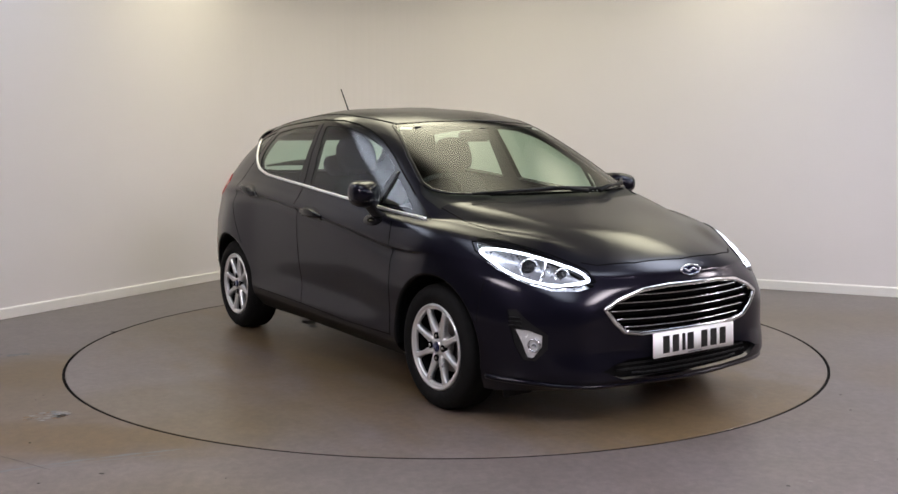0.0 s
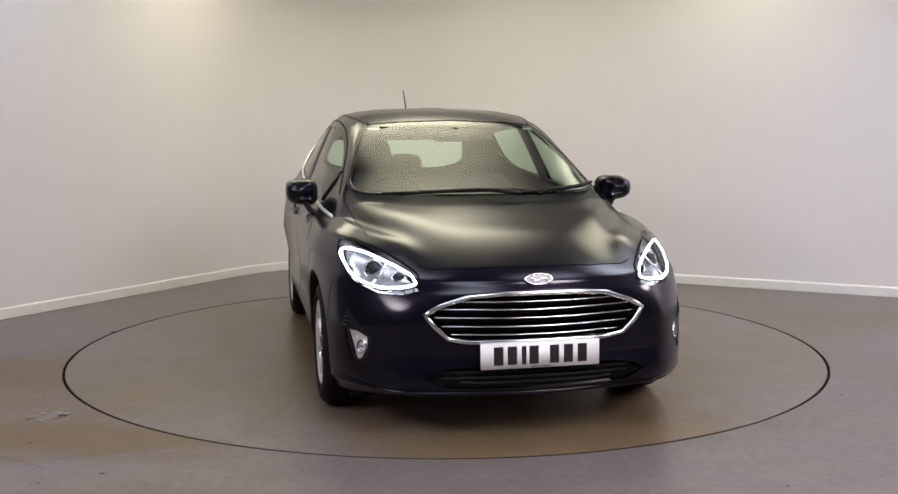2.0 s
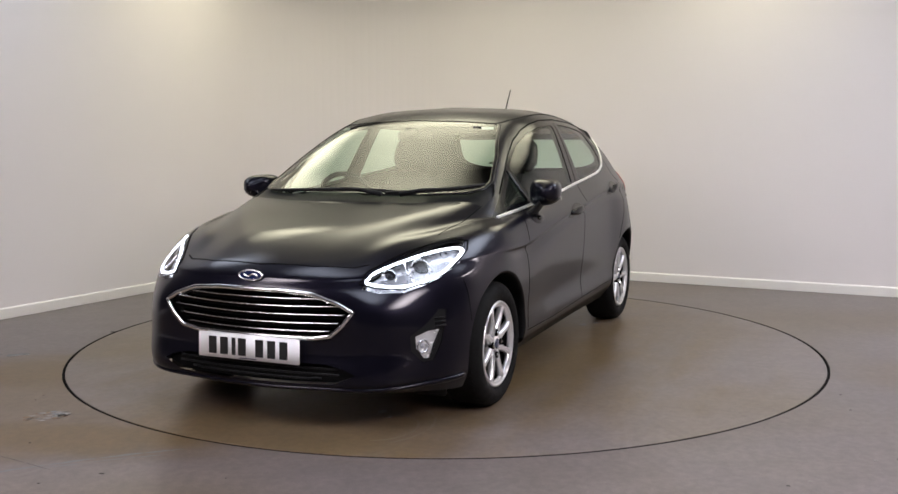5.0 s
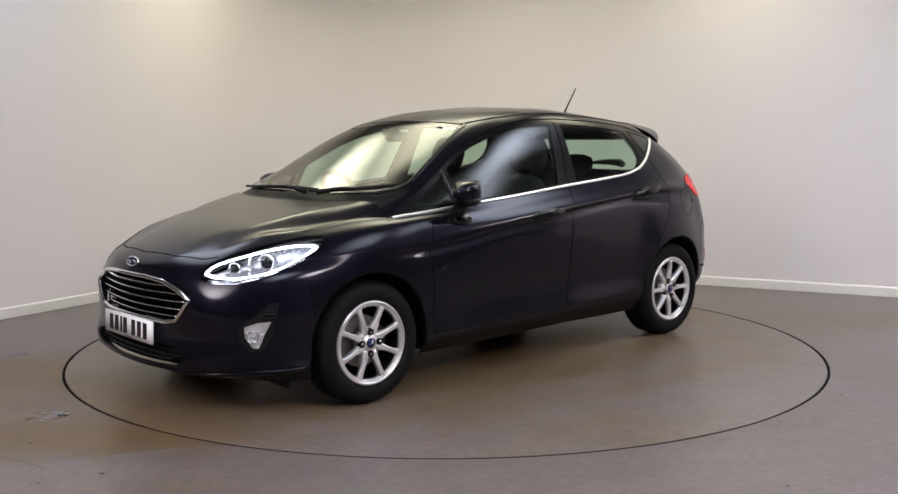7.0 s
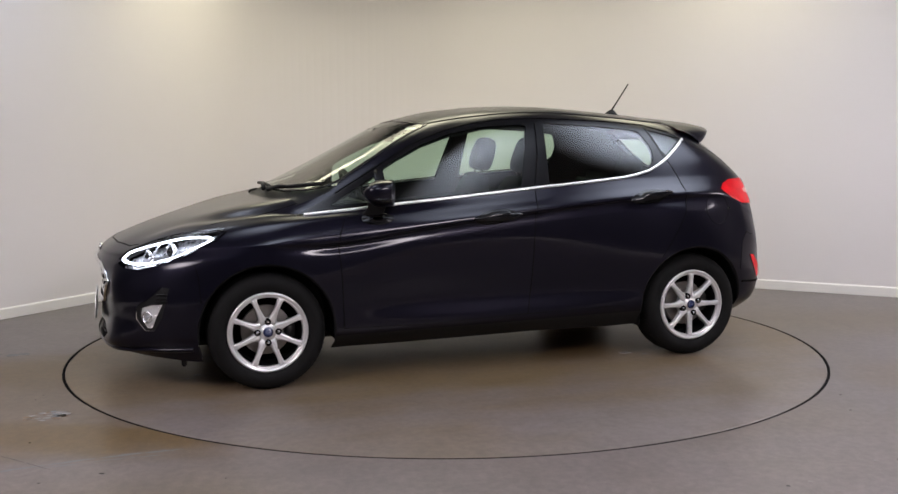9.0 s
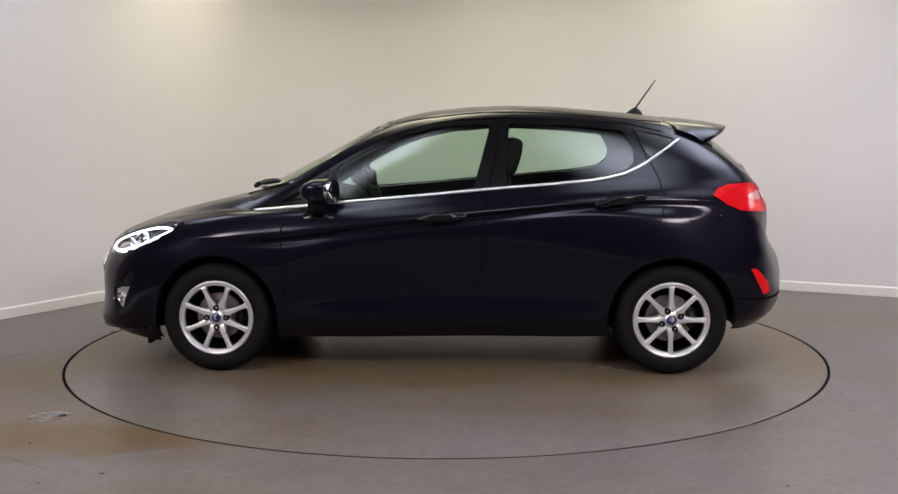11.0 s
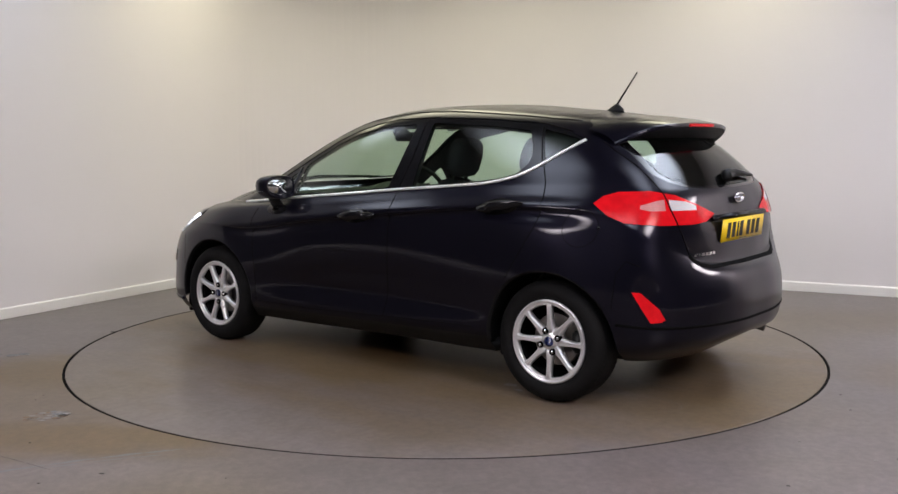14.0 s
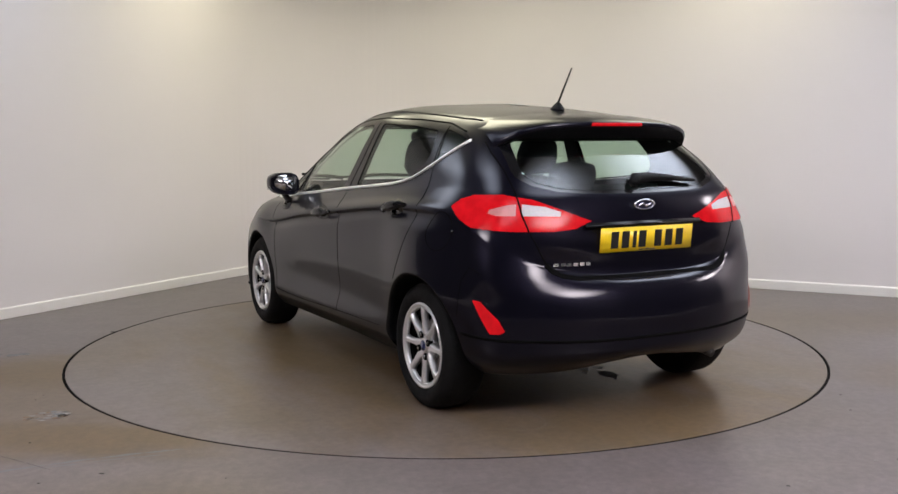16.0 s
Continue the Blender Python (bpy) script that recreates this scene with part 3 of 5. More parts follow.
def rounded(poly, r, n=4):
    """The same outline with its corners rounded."""
    out = []
    for i, p in enumerate(poly):
        a, b = Vector(poly[i - 1]), Vector(poly[(i + 1) % len(poly)])
        p = Vector(p)
        d = min(r, (a - p).length * 0.45, (b - p).length * 0.45)
        s, e = p + (a - p).normalized() * d, p + (b - p).normalized() * d
        for k in range(n + 1):
            t = k / n
            out.append(tuple((1 - t) ** 2 * s + 2 * t * (1 - t) * p + t * t * e))
    return out


# outlines on the flank (x, z)
BELT = [(1.085, .888), (.76, .918), (.50, .943), (.18, .970), (-.255, 1.010), (-.60, 1.037), (-.80, 1.055), (-.90, 1.071), (-.995, 1.094), (-1.06, 1.123), (-1.12, 1.155), (-1.22, 1.22), (-1.305, 1.277)]
DAYLIGHT_TOP = [(-1.22, 1.312), (-1.04, 1.355), (-.75, 1.378), (-.36, 1.393), (-.10, 1.385), (.06, 1.362), (.21, 1.325), (.365, 1.268), (.52, 1.188), (.66, 1.105), (.86, .995)]
OPENINGS = BELT + DAYLIGHT_TOP
WIN_FRONT = [(.588, .955), (.18, .984), (-.175, 1.018), (-.262, 1.350), (-.235, 1.362), (.0, 1.348), (.20, 1.308), (.36, 1.250), (.515, 1.170), (.588, 1.128)]
WIN_TRI = [(.90, .935), (.625, .955), (.625, 1.095)]
WIN_REAR = [(-.345, 1.030), (-.60, 1.052), (-.80, 1.070), (-.905, 1.086), (-.99, 1.108), (-1.045, 1.155), (-1.048, 1.224), (-.992, 1.325), (-.75, 1.350), (-.385, 1.368), (-.368, 1.36)]
WIN_QUARTER = [(-1.132, 1.178), (-1.21, 1.232), (-1.282, 1.279), (-1.215, 1.298), (-1.062, 1.332)]
DOOR_FRONT = [(.83, .895), (.868, .80), (.876, .72), (.862, .56), (.853, .30), (-.185, .315), (-.212, .45), (-.229, .80), (-.252, 1.004), (-.252, 1.02), (.83, 1.02)]
DOOR_REAR = [(-.252, 1.02), (-.252, 1.004), (-.229, .80), (-.212, .45), (-.185, .315), (-.80, .33), (-.90, .42), (-.99, .565), (-1.116, .748), (-1.178, .855), (-1.196, .93), (-1.194, .99), (-1.137, 1.150), (-1.10, 1.16), (-.60, 1.06)]


def arch(cx, r, z=0.305):
    return [(cx + r * math.cos(a), z + r * math.sin(a)) for a in np.linspace(0, 2 * math.pi, 56, endpoint=False)]


AXLE_F, AXLE_R = 1.247, -1.247
ARCH = 0.352

# outlines on the nose and the tail (y, z), the left half
GRILLE = [(-.02, .640), (.16, .638), (.30, .627), (.42, .588), (.482, .553), (.44, .498), (.385, .449), (.30, .434), (-.02, .432)]
INTAKE = [(-.02, .325), (.36, .325), (.44, .310), (.50, .285), (.40, .243), (.25, .238), (-.02, .236)]
SCREEN = [(-.02, 1.004), (.40, 1.004), (.60, 1.012), (.648, 1.03), (.655, 1.06), (.60, 1.19), (.505, 1.352), (.485, 1.366), (.30, 1.380), (-.02, 1.388)]
HATCH = [(-.02, .672), (.38, .674), (.45, .690), (.515, .74), (.575, .86), (.605, 1.00), (.60, 1.10), (.585, 1.22), (.56, 1.33), (.50, 1.40), (-.02, 1.42)]
BACKLIGHT = [(-.02, 1.034), (.30, 1.039), (.42, 1.049), (.52, 1.075), (.570, 1.110), (.574, 1.14), (.545, 1.25), (.505, 1.31), (.46, 1.335), (-.02, 1.345)]
BACKGLASS = [(-.02, 1.048), (.29, 1.053), (.41, 1.064), (.495, 1.088), (.530, 1.120), (.530, 1.16), (.500, 1.25), (.465, 1.315), (.44, 1.330), (-.02, 1.340)]
COWLPANEL = [(-.02, .94), (.70, .94), (.70, 1.0), (.668, 1.05), (.648, 1.03), (.60, 1.012), (.40, 1.004), (-.02, 1.004)]
HEADLAMP = [(1.93, .470, .648), (1.905, .54, .630), (1.85, .63, .630), (1.77, .71, .655), (1.68, .765, .695), (1.58, .79, .745), (1.49, .80, .79), (1.44, .785, .832), (1.50, .735, .832), (1.60, .665, .815), (1.70, .60, .785), (1.80, .54, .745), (1.88, .49, .695)]
TAILLAMP = [(-1.455, .765, .978), (-1.49, .745, 1.012), (-1.55, .705, 1.032), (-1.64, .62, 1.036), (-1.72, .53, 1.015), (-1.79, .42, .968), (-1.83, .29, .918), (-1.825, .38, .886), (-1.79, .47, .878), (-1.70, .63, .880), (-1.60, .715, .892), (-1.53, .755, .925)]
FOG = [(1.752, .762, .462), (1.795, .717, .460), (1.840, .668, .440), (1.838, .670, .390), (1.808, .704, .342), (1.795, .718, .342), (1.772, .741, .400)]
FOGPOD = [(1.72, .785, .545), (1.75, .752, .550), (1.81, .695, .482), (1.856, .648, .445), (1.853, .652, .382), (1.816, .695, .328), (1.782, .732, .330), (1.752, .760, .40)]
REARREFLECTOR = [(-1.66, .785, .580), (-1.70, .76, .578), (-1.765, .715, .50), (-1.785, .70, .452), (-1.77, .71, .440), (-1.735, .735, .438), (-1.70, .76, .50)]
BONNET = [(2.01, -.02), (1.985, .26), (1.90, .445), (1.80, .535), (1.66, .615), (1.50, .655), (1.30, .675), (1.06, .690), (1.095, .60), (1.14, .52), (1.19, .30), (1.215, -.02)]
FUEL = [(-1.415 + .086 * math.cos(a), .865 + .088 * math.sin(a)) for a in np.linspace(0, 2 * math.pi, 32, endpoint=False)]


def cut_skin():
    s = skin
    s.cut(arch(AXLE_F, ARCH), "xz", "gone", u=(2.5, 8), z=(-1, .75))
    s.cut(arch(AXLE_R, ARCH), "xz", "gone", u=(8, 13.5), z=(-1, .75))
    s.cut(SCREEN, "yz", "screen", u=(-1, 6.6), z=(.93, 1.46))
    s.cut(OPENINGS, "xz", "pillar", u=(3.5, 13), z=(.8, 1.46))
    for poly, name in ((WIN_FRONT, "win_front"), (WIN_TRI, "win_tri"), (WIN_REAR, "win_rear"), (WIN_QUARTER, "win_quarter")):
        s.cut(rounded(poly, .018), "xz", name, of=("pillar",))
    s.cut(wrap(HEADLAMP), "uz", "headlamp", u=(-1, 6), z=(.5, .95))
    s.cut(wrap(TAILLAMP), "uz", "taillamp", u=(9.5, 16))
    s.cut(wrap([(-1.730, .588, .996), (-1.770, .490, .984), (-1.798, .425, .962), (-1.797, .432, .942), (-1.735, .588, .946)]), "uz", "reversing", of=("taillamp",), u=(9.5, 16))
    s.cut(wrap([(-1.645, .675, .972), (-1.69, .632, .992), (-1.716, .606, .996), (-1.716, .606, .946), (-1.665, .655, .946), (-1.64, .68, .956)]), "uz", "indicator", of=("taillamp",), u=(9.5, 16))
    s.cut(wrap(FOGPOD), "uz", "fogpod", u=(-1, 6))
    s.cut(wrap(FOG), "uz", "fog", of=("fogpod",), u=(-1, 6))
    s.cut(wrap(REARREFLECTOR), "uz", "rear_reflector", u=(9.5, 16))
    s.cut(GRILLE, "yz", "grille", u=(-1, 4))
    s.cut(INTAKE, "yz", "intake", u=(-1, 4))
    s.cut(HATCH, "yz", "hatch", u=(11.2, 16))
    s.cut(BACKLIGHT, "yz", "backframe", of=("hatch",), u=(11, 16))
    s.cut(BACKGLASS, "yz", "backlight", of=("backframe",), u=(11, 16))
    s.cut(BONNET, "xy", "bonnet", z=(.72, 1.0))
    s.cut(COWLPANEL, "yz", "cowl", u=(-1, 4.6), z=(.90, 1.1))
    s.cut(DOOR_FRONT, "xz", "door_front", u=(4, 11), z=(.2, 1.2))
    s.cut(DOOR_REAR, "xz", "door_rear", u=(6, 13), z=(.2, 1.2))
    s.cut([(2.2, .10), (2.2, .70), (1.90, .66), (1.66, .70), (1.585, .60), (1.60, .10)], "xz", "bumper_front", u=(-1, 5.2))
    s.cut([(-2.2, .10), (-2.2, .667), (-1.84, .667), (-1.70, .70), (-1.60, .80), (-1.56, .60), (-1.58, .10)], "xz", "bumper_rear", u=(10, 16))
    s.cut([(.95, .10), (.95, .262), (.0, .272), (-.95, .29), (-.95, .10)], "xz", "sill", u=(5, 11))
    # lamps whose two halves sit on wing and hatch keep their own name on both
    ROOFLINE = [(.47, -.02), (.44, .30), (.38, .43), (.20, .515), (0.0, .55), (-.35, .565), (-.75, .552), (-1.10, .530), (-1.235, .50), (-1.30, .40), (-1.33, -.02)]
    s.cut(ROOFLINE, "xy", "roof", z=(1.33, 1.6))


def ribbon(bm, places, width, height, close=False):
    """A flat bar that lies on the skin along (place, normal) pairs."""
    n = len(places)
    rings = []
    for i, (p, nm) in enumerate(places):
        a, b = places[(i - 1) % n if close else max(i - 1, 0)][0], places[(i + 1) % n if close else min(i + 1, n - 1)][0]
        t = (b - a).normalized()
        w = t.cross(nm).normalized() * width / 2
        rings.append([p - w - nm * .002, p - w + nm * height * .6, p - w * .5 + nm * height, p + w * .5 + nm * height, p + w + nm * height * .6, p + w - nm * .002])
    if close:
        rings.append(rings[0])
    tube_rings(bm, rings, caps=not close)


def both(build, name, mat, parent, label=""):
    """One part on each flank: build(bm) draws the left one."""
    obs = []
    for s in (1, -1):
        bm = bmesh.new()
        build(bm)
        if s < 0:
            bmesh.ops.scale(bm, vec=(1, -1, 1), verts=bm.verts)
            bmesh.ops.reverse_faces(bm, faces=bm.faces)
        obs.append(part(name, bm, mat, parent[0 if s > 0 else 1] if isinstance(parent, tuple) else parent, label))
    return obs


def path2(points, project, step=.03):
    out = []
    for p, q in zip(points, points[1:]):
        n = max(1, int(math.dist(p, q) / step))
        out += [project(*[a + (b - a) * k / n for a, b in zip(p, q)]) for k in range(n)]
    return out + [project(*points[-1])]


def wheel_parts(parent, x, side, roll, track):
    """A 15-inch eight-spoke alloy wheel with its tyre, hub disc and four nuts, at the axle end."""
    w = new("wheel")
    w.parent = parent
    w.matrix_basis = pose(x, side * track, .302, 0, 0, 0 if side > 0 else 180)
    # profile y: 0 is the outer face, inward is negative
    bm = bmesh.new()
    spin(bm, [(.205, -.016), (.222, -.002), (.246, .004), (.270, -.001), (.288, -.014), (.298, -.034), (.302, -.060), (.302, -.150), (.298, -.178), (.286, -.196), (.250, -.205), (.205, -.195), (.196, -.105)], 72)
    tyre = part("tyre", bm, RUBBER, w, "black rubber road tyre")
    bm = bmesh.new()
    for k in range(72):
        for yy in (-.045, -.165):
            box(bm, (-.004, yy - .012, .2985), (.004, yy + .012, .3004), Matrix.Rotation(2 * math.pi * (k + (.5 if yy < -.1 else 0)) / 72, 4, "Y"))
    part("tread", bm, RUBBER, tyre, smooth=False)["kind"] = "stuff"
    bm = bmesh.new()
    spin(bm, [(.177, -.028), (.181, -.014), (.187, -.010), (.190, -.013), (.194, -.006), (.200, -.003), (.206, -.006), (.209, -.014), (.206, -.024), (.190, -.036)], 72)
    rim = part("rim", bm, ALLOY, w, "silver alloy rim")
    # barrel coloured near-black to paint the shade between the spokes
    bm = bmesh.new()
    spin(bm, [(.186, -.030), (.192, -.034), (.186, -.190), (.200, -.198), (.194, -.204), (.176, -.196), (.172, -.060)], 72)
    part("barrel", bm, SEAM, rim, "inner barrel, near-black for shade behind the spokes")
    turn = Matrix.Rotation(math.radians(roll), 4, "Y")
    for k in range(8):
        bm = bmesh.new()
        rings = []
        for r, half, top, deep in ((.040, .025, -.022, .040), (.062, .0225, -.017, .036), (.090, .0160, -.014, .034), (.125, .0130, -.011, .032), (.155, .0130, -.009, .030), (.174, .0160, -.009, .028), (.188, .025, -.012, .022)):
            rings.append([Vector((r, top - deep, -half)), Vector((r, top - .012, -half)), Vector((r, top - .002, -half * .72)), Vector((r, top, -half * .25)), Vector((r, top - .0035, 0)), Vector((r, top, half * .25)),
                          Vector((r, top - .002, half * .72)), Vector((r, top - .012, half)), Vector((r, top - deep, half))])
        tube_rings(bm, rings)
        bmesh.ops.transform(bm, matrix=turn @ Matrix.Rotation(math.radians(22.5 + 45 * k), 4, "Y"), verts=bm.verts)
        part("spoke", bm, ALLOY, rim)
    bm = bmesh.new()
    spin(bm, [(.0, -.016), (.028, -.016), (.030, -.020), (.045, -.022), (.066, -.030), (.072, -.045), (.070, -.070), (.0, -.070)], 48)
    part("hub", bm, ALLOY, rim)
    bm = bmesh.new()
    spin(bm, [(.0, -.0105), (.020, -.011), (.0255, -.0145), (.0265, -.020), (.0, -.020)], 40)
    part("centre_cap", bm, BLUE, rim, "dark blue centre cap")
    for k in range(4):
        m = turn @ Matrix.Rotation(math.radians(90 * k), 4, "Y")
        # near-black plug paints the shade of the nut recess
        bm = bmesh.new()
        spin(bm, [(.0, -.0140), (.0135, -.0140), (.0150, -.0120), (.0165, -.0135), (.0175, -.035), (.0, -.035)], 24)
        bmesh.ops.transform(bm, matrix=m @ Matrix.Translation((.054, 0, 0)), verts=bm.verts)
        part("nut_well_shade", bm, SEAM, rim)
        bm = bmesh.new()
        spin(bm, [(.0, -.0095), (.005, -.0095), (.0085, -.0125), (.0085, -.034), (.0, -.034)], 6)
        bmesh.ops.transform(bm, matrix=m @ Matrix.Translation((.054, 0, 0)), verts=bm.verts)
        part("wheel_nut", bm, CHROME, rim, smooth=False)
    bm = bmesh.new()
    spin(bm, [(.04, -.090), (.128, -.090), (.130, -.112), (.04, -.112)], 48)
    part("brake_disc", bm, DISCMETAL, w, "bare steel brake disc", smooth=False)
    bm = bmesh.new()
    box(bm, (-.15, -.13, -.055), (-.09, -.075, .055))
    soften(bm, .012)
    part("brake_caliper", bm, DARKMETAL, w)
    bm = bmesh.new()
    spin(bm, [(.0, -.15), (.172, -.15), (.172, -.155), (.0, -.155)], 40)
    part("backplate", bm, SEAM, w)
    return w


def build_car():
    car = tagged(new("car"), "dark blue-black five-door hatchback parked on the turntable, daytime lamps lit", "car")
    cut_skin()
    P = skin.piece
    body = P(("body", "gone_"), 0, "body_shell", PAINT, car, label="dark blue-black painted body shell")
    roof = P("roof", 0, "roof", PAINT, car)
    P("bonnet", 0, "bonnet", PAINT, car, label="dark painted bonnet reflecting ceiling lamps")
    bf = P("bumper_front", 0, "front_bumper", PAINT, car)
    br = P("bumper_rear", 0, "rear_bumper", PAINT, car)
    hatch = P("hatch", 0, "tailgate", PAINT, car)
    P("screen", 0, "windscreen", SCREENGLASS, car, label="greenish clear windscreen")
    P("cowl", 0, "cowl_panel", PLASTIC, car, -.012, label="black plastic cowl below the windscreen")
    P("backframe", 0, "rear_window_border", FRIT, hatch, -.002)
    P("backlight", 0, "rear_window", REARGLASS, hatch, label="tinted heated rear window")
    doors = {}
    for s in (1, -1):
        doors["f", s] = P("door_front", s, "front_door", PAINT, car)
        doors["r", s] = P("door_rear", s, "rear_door", PAINT, car)
        P("pillar", s, "window_surround", BLACK, car, label="gloss black window surround")
        P("win_front", s, "door_window", GLASS, doors["f", s], -.004)
        P("win_tri", s, "front_quarter_window", GLASS, doors["f", s], -.004)
        P("win_rear", s, "door_window", GLASS, doors["r", s], -.004)
        P("win_quarter", s, "rear_quarter_window", GLASS, car, -.004)
        P("sill", s, "sill", PLASTIC, car, label="black lower sill")
        lamp = P("taillamp", s, "tail_lamp", REDLENS_GLOW, car, .006, label="red tail lamp lens")
        P("reversing", s, "reversing_lamp", LAMPWHITE, lamp, .005, label="clear silver reversing lamp")
        P("indicator", s, "rear_indicator", PINKLENS, lamp, .005, label="pale pink indicator window")
        P("rear_reflector", s, "rear_reflector", REDLENS_GLOW, br, .004, label="red bumper reflector")
        P("headlamp", s, "headlamp", LENS, car, .004, label="clear headlamp lens with lit white daytime strip")
        P("headlamp", s, "headlamp_bowl", REFLECTOR, car, -.045)
        P("fogpod", s, "fog_lamp_surround", PLASTIC, bf, -.006)
        P("fog", s, "fog_lamp", LENS, bf, .003)
        P("fog", s, "fog_lamp_bowl", FOGBOWL, bf, -.012)
        for x, tr, roll in ((AXLE_F, .862 if s > 0 else .862, 0), (AXLE_R, .848, 22.5 if s > 0 else 8)):
            wheel_parts(car, x, s, roll, tr)
    # grille and intake backings: near-black sheets in place of the shade inside
    P("grille", 0, "grille_shade_sheet", SEAM, bf, -.055)
    P("intake", 0, "intake_shade_sheet", SEAM, bf, -.022)
    return car, body, roof, bf, br, hatch, doors


build_room()
disc = build_disc()
car, body, roof, bf, br, hatch, doors = build_car()


# ---- the car's fittings ----
def nose_at(y, z, push=0.0):
    p, n = nose(abs(y), z)
    s = 1 if y >= 0 else -1
    return Vector((p.x, p.y * s, p.z)) + Vector((n.x, n.y * s, n.z)) * push, Vector((n.x, n.y * s, n.z))


def tail_at(y, z, push=0.0):
    p, n = tail(abs(y), z)
    s = 1 if y >= 0 else -1
    return Vector((p.x, p.y * s, p.z)) + Vector((n.x, n.y * s, n.z)) * push, Vector((n.x, n.y * s, n.z))


def seam(name, points, project, parent, width=.006, close=False, sides=True):
    def draw(bm):
        places = path2(points + ([points[0]] if close else []), project, .02)
        ribbon(bm, places[:-1] if close else places, width, .0012, close)
    if sides:
        both(draw, name, SEAM, parent)
    else:
        bm = bmesh.new()
        draw(bm)
        part(name, bm, SEAM, parent)


def mirrored(points):
    """An outline of the left half, as a whole outline over both halves."""
    p = [q for q in points if q[0] >= 0]
    return p + [(-y, z) for y, z in reversed(p)]


def fit_seams():
    fd, rd = (doors["f", 1], doors["f", -1]), (doors["r", 1], doors["r", -1])
    seam("door_gap", [(.832, .885), (.868, .80), (.876, .72), (.862, .56), (.853, .30)], flank, fd)
    seam("door_gap", [(-.252, 1.004), (-.229, .80), (-.212, .45), (-.187, .315)], flank, rd)
    seam("door_gap", [(-1.137, 1.150), (-1.175, 1.07), (-1.194, .99), (-1.196, .93), (-1.178, .855), (-1.116, .748), (-1.02, .60)], flank, rd)
    seam("door_gap", [(.853, .30), (.4, .295), (-.187, .315), (-.80, .33)], flank, fd, .004)
    seam("pillar_gap", [(-.252, 1.012), (-.300, 1.20), (-.318, 1.375)], flank, rd, .007)
    seam("window_gap", [(-1.122, 1.165), (-1.05, 1.345)], flank, rd, .006)
    seam("bumper_gap", [(1.60, .66), (1.585, .60), (1.575, .47)], flank, bf, .004)
    seam("bumper_gap", [(-1.585, .50), (-1.60, .66), (-1.64, .72), (-1.70, .70)], flank, br, .004)
    seam("fuel_flap_gap", FUEL, flank, body, .004, close=True, sides=False)
    seam("bonnet_gap", [(1.985, 0), (1.96, .26), (1.90, .43), (1.855, .482)], deck, body, .007)
    seam("bonnet_gap", [(1.50, .655), (1.30, .675), (1.06, .690)], deck, body, .004)
    seam("hatch_gap", [(.0, .674), (.38, .676), (.45, .692), (.515, .74), (.575, .86), (.605, 1.00), (.600, 1.10), (.588, 1.22), (.570, 1.27)], tail, hatch, .007)
    bm = bmesh.new()
    wire(bm, [(-1.502, .801, .868), (-1.502, .815, .868)], .009, 10)
    part("fuel_flap_latch", bm, BLACK, body)
    # bright strip below the side windows
    def strip(bm):
        ribbon(bm, [(p, n if p.x < .80 else Vector((.05, 1, .12)).normalized()) for p, n in path2([(1.04, .893), (.98, .899)] + BELT[1:], flank, .02)], .016, .008)
    both(strip, "belt_strip", BRIGHTSTRIP, car, "bright chrome strip under the side windows")

    def rail(bm):
        ribbon(bm, path2([(.86, .998), (.66, 1.110), (.52, 1.193), (.365, 1.273), (.21, 1.330), (.06, 1.367), (-.10, 1.390), (-.36, 1.398), (-.75, 1.383), (-1.04, 1.360), (-1.22, 1.317)], flank, .03), .008, .003)
    both(rail, "window_seal", SEAM, car)

    def roofditch(bm):
        ribbon(bm, path2([(.30, .475), (.15, .515), (-.05, .540), (-.35, .550), (-.75, .536), (-1.08, .514), (-1.22, .49)], deck, .04), .012, .004)
    both(roofditch, "roof_ditch_strip", PLASTIC, roof)

    # black edge of the windscreen
    def edge(bm):
        ribbon(bm, path2(SCREEN[1:-1] + [(0.0, 1.390)], nose, .02), .020, .003)
    both(edge, "windscreen_edge", BLACK, car)


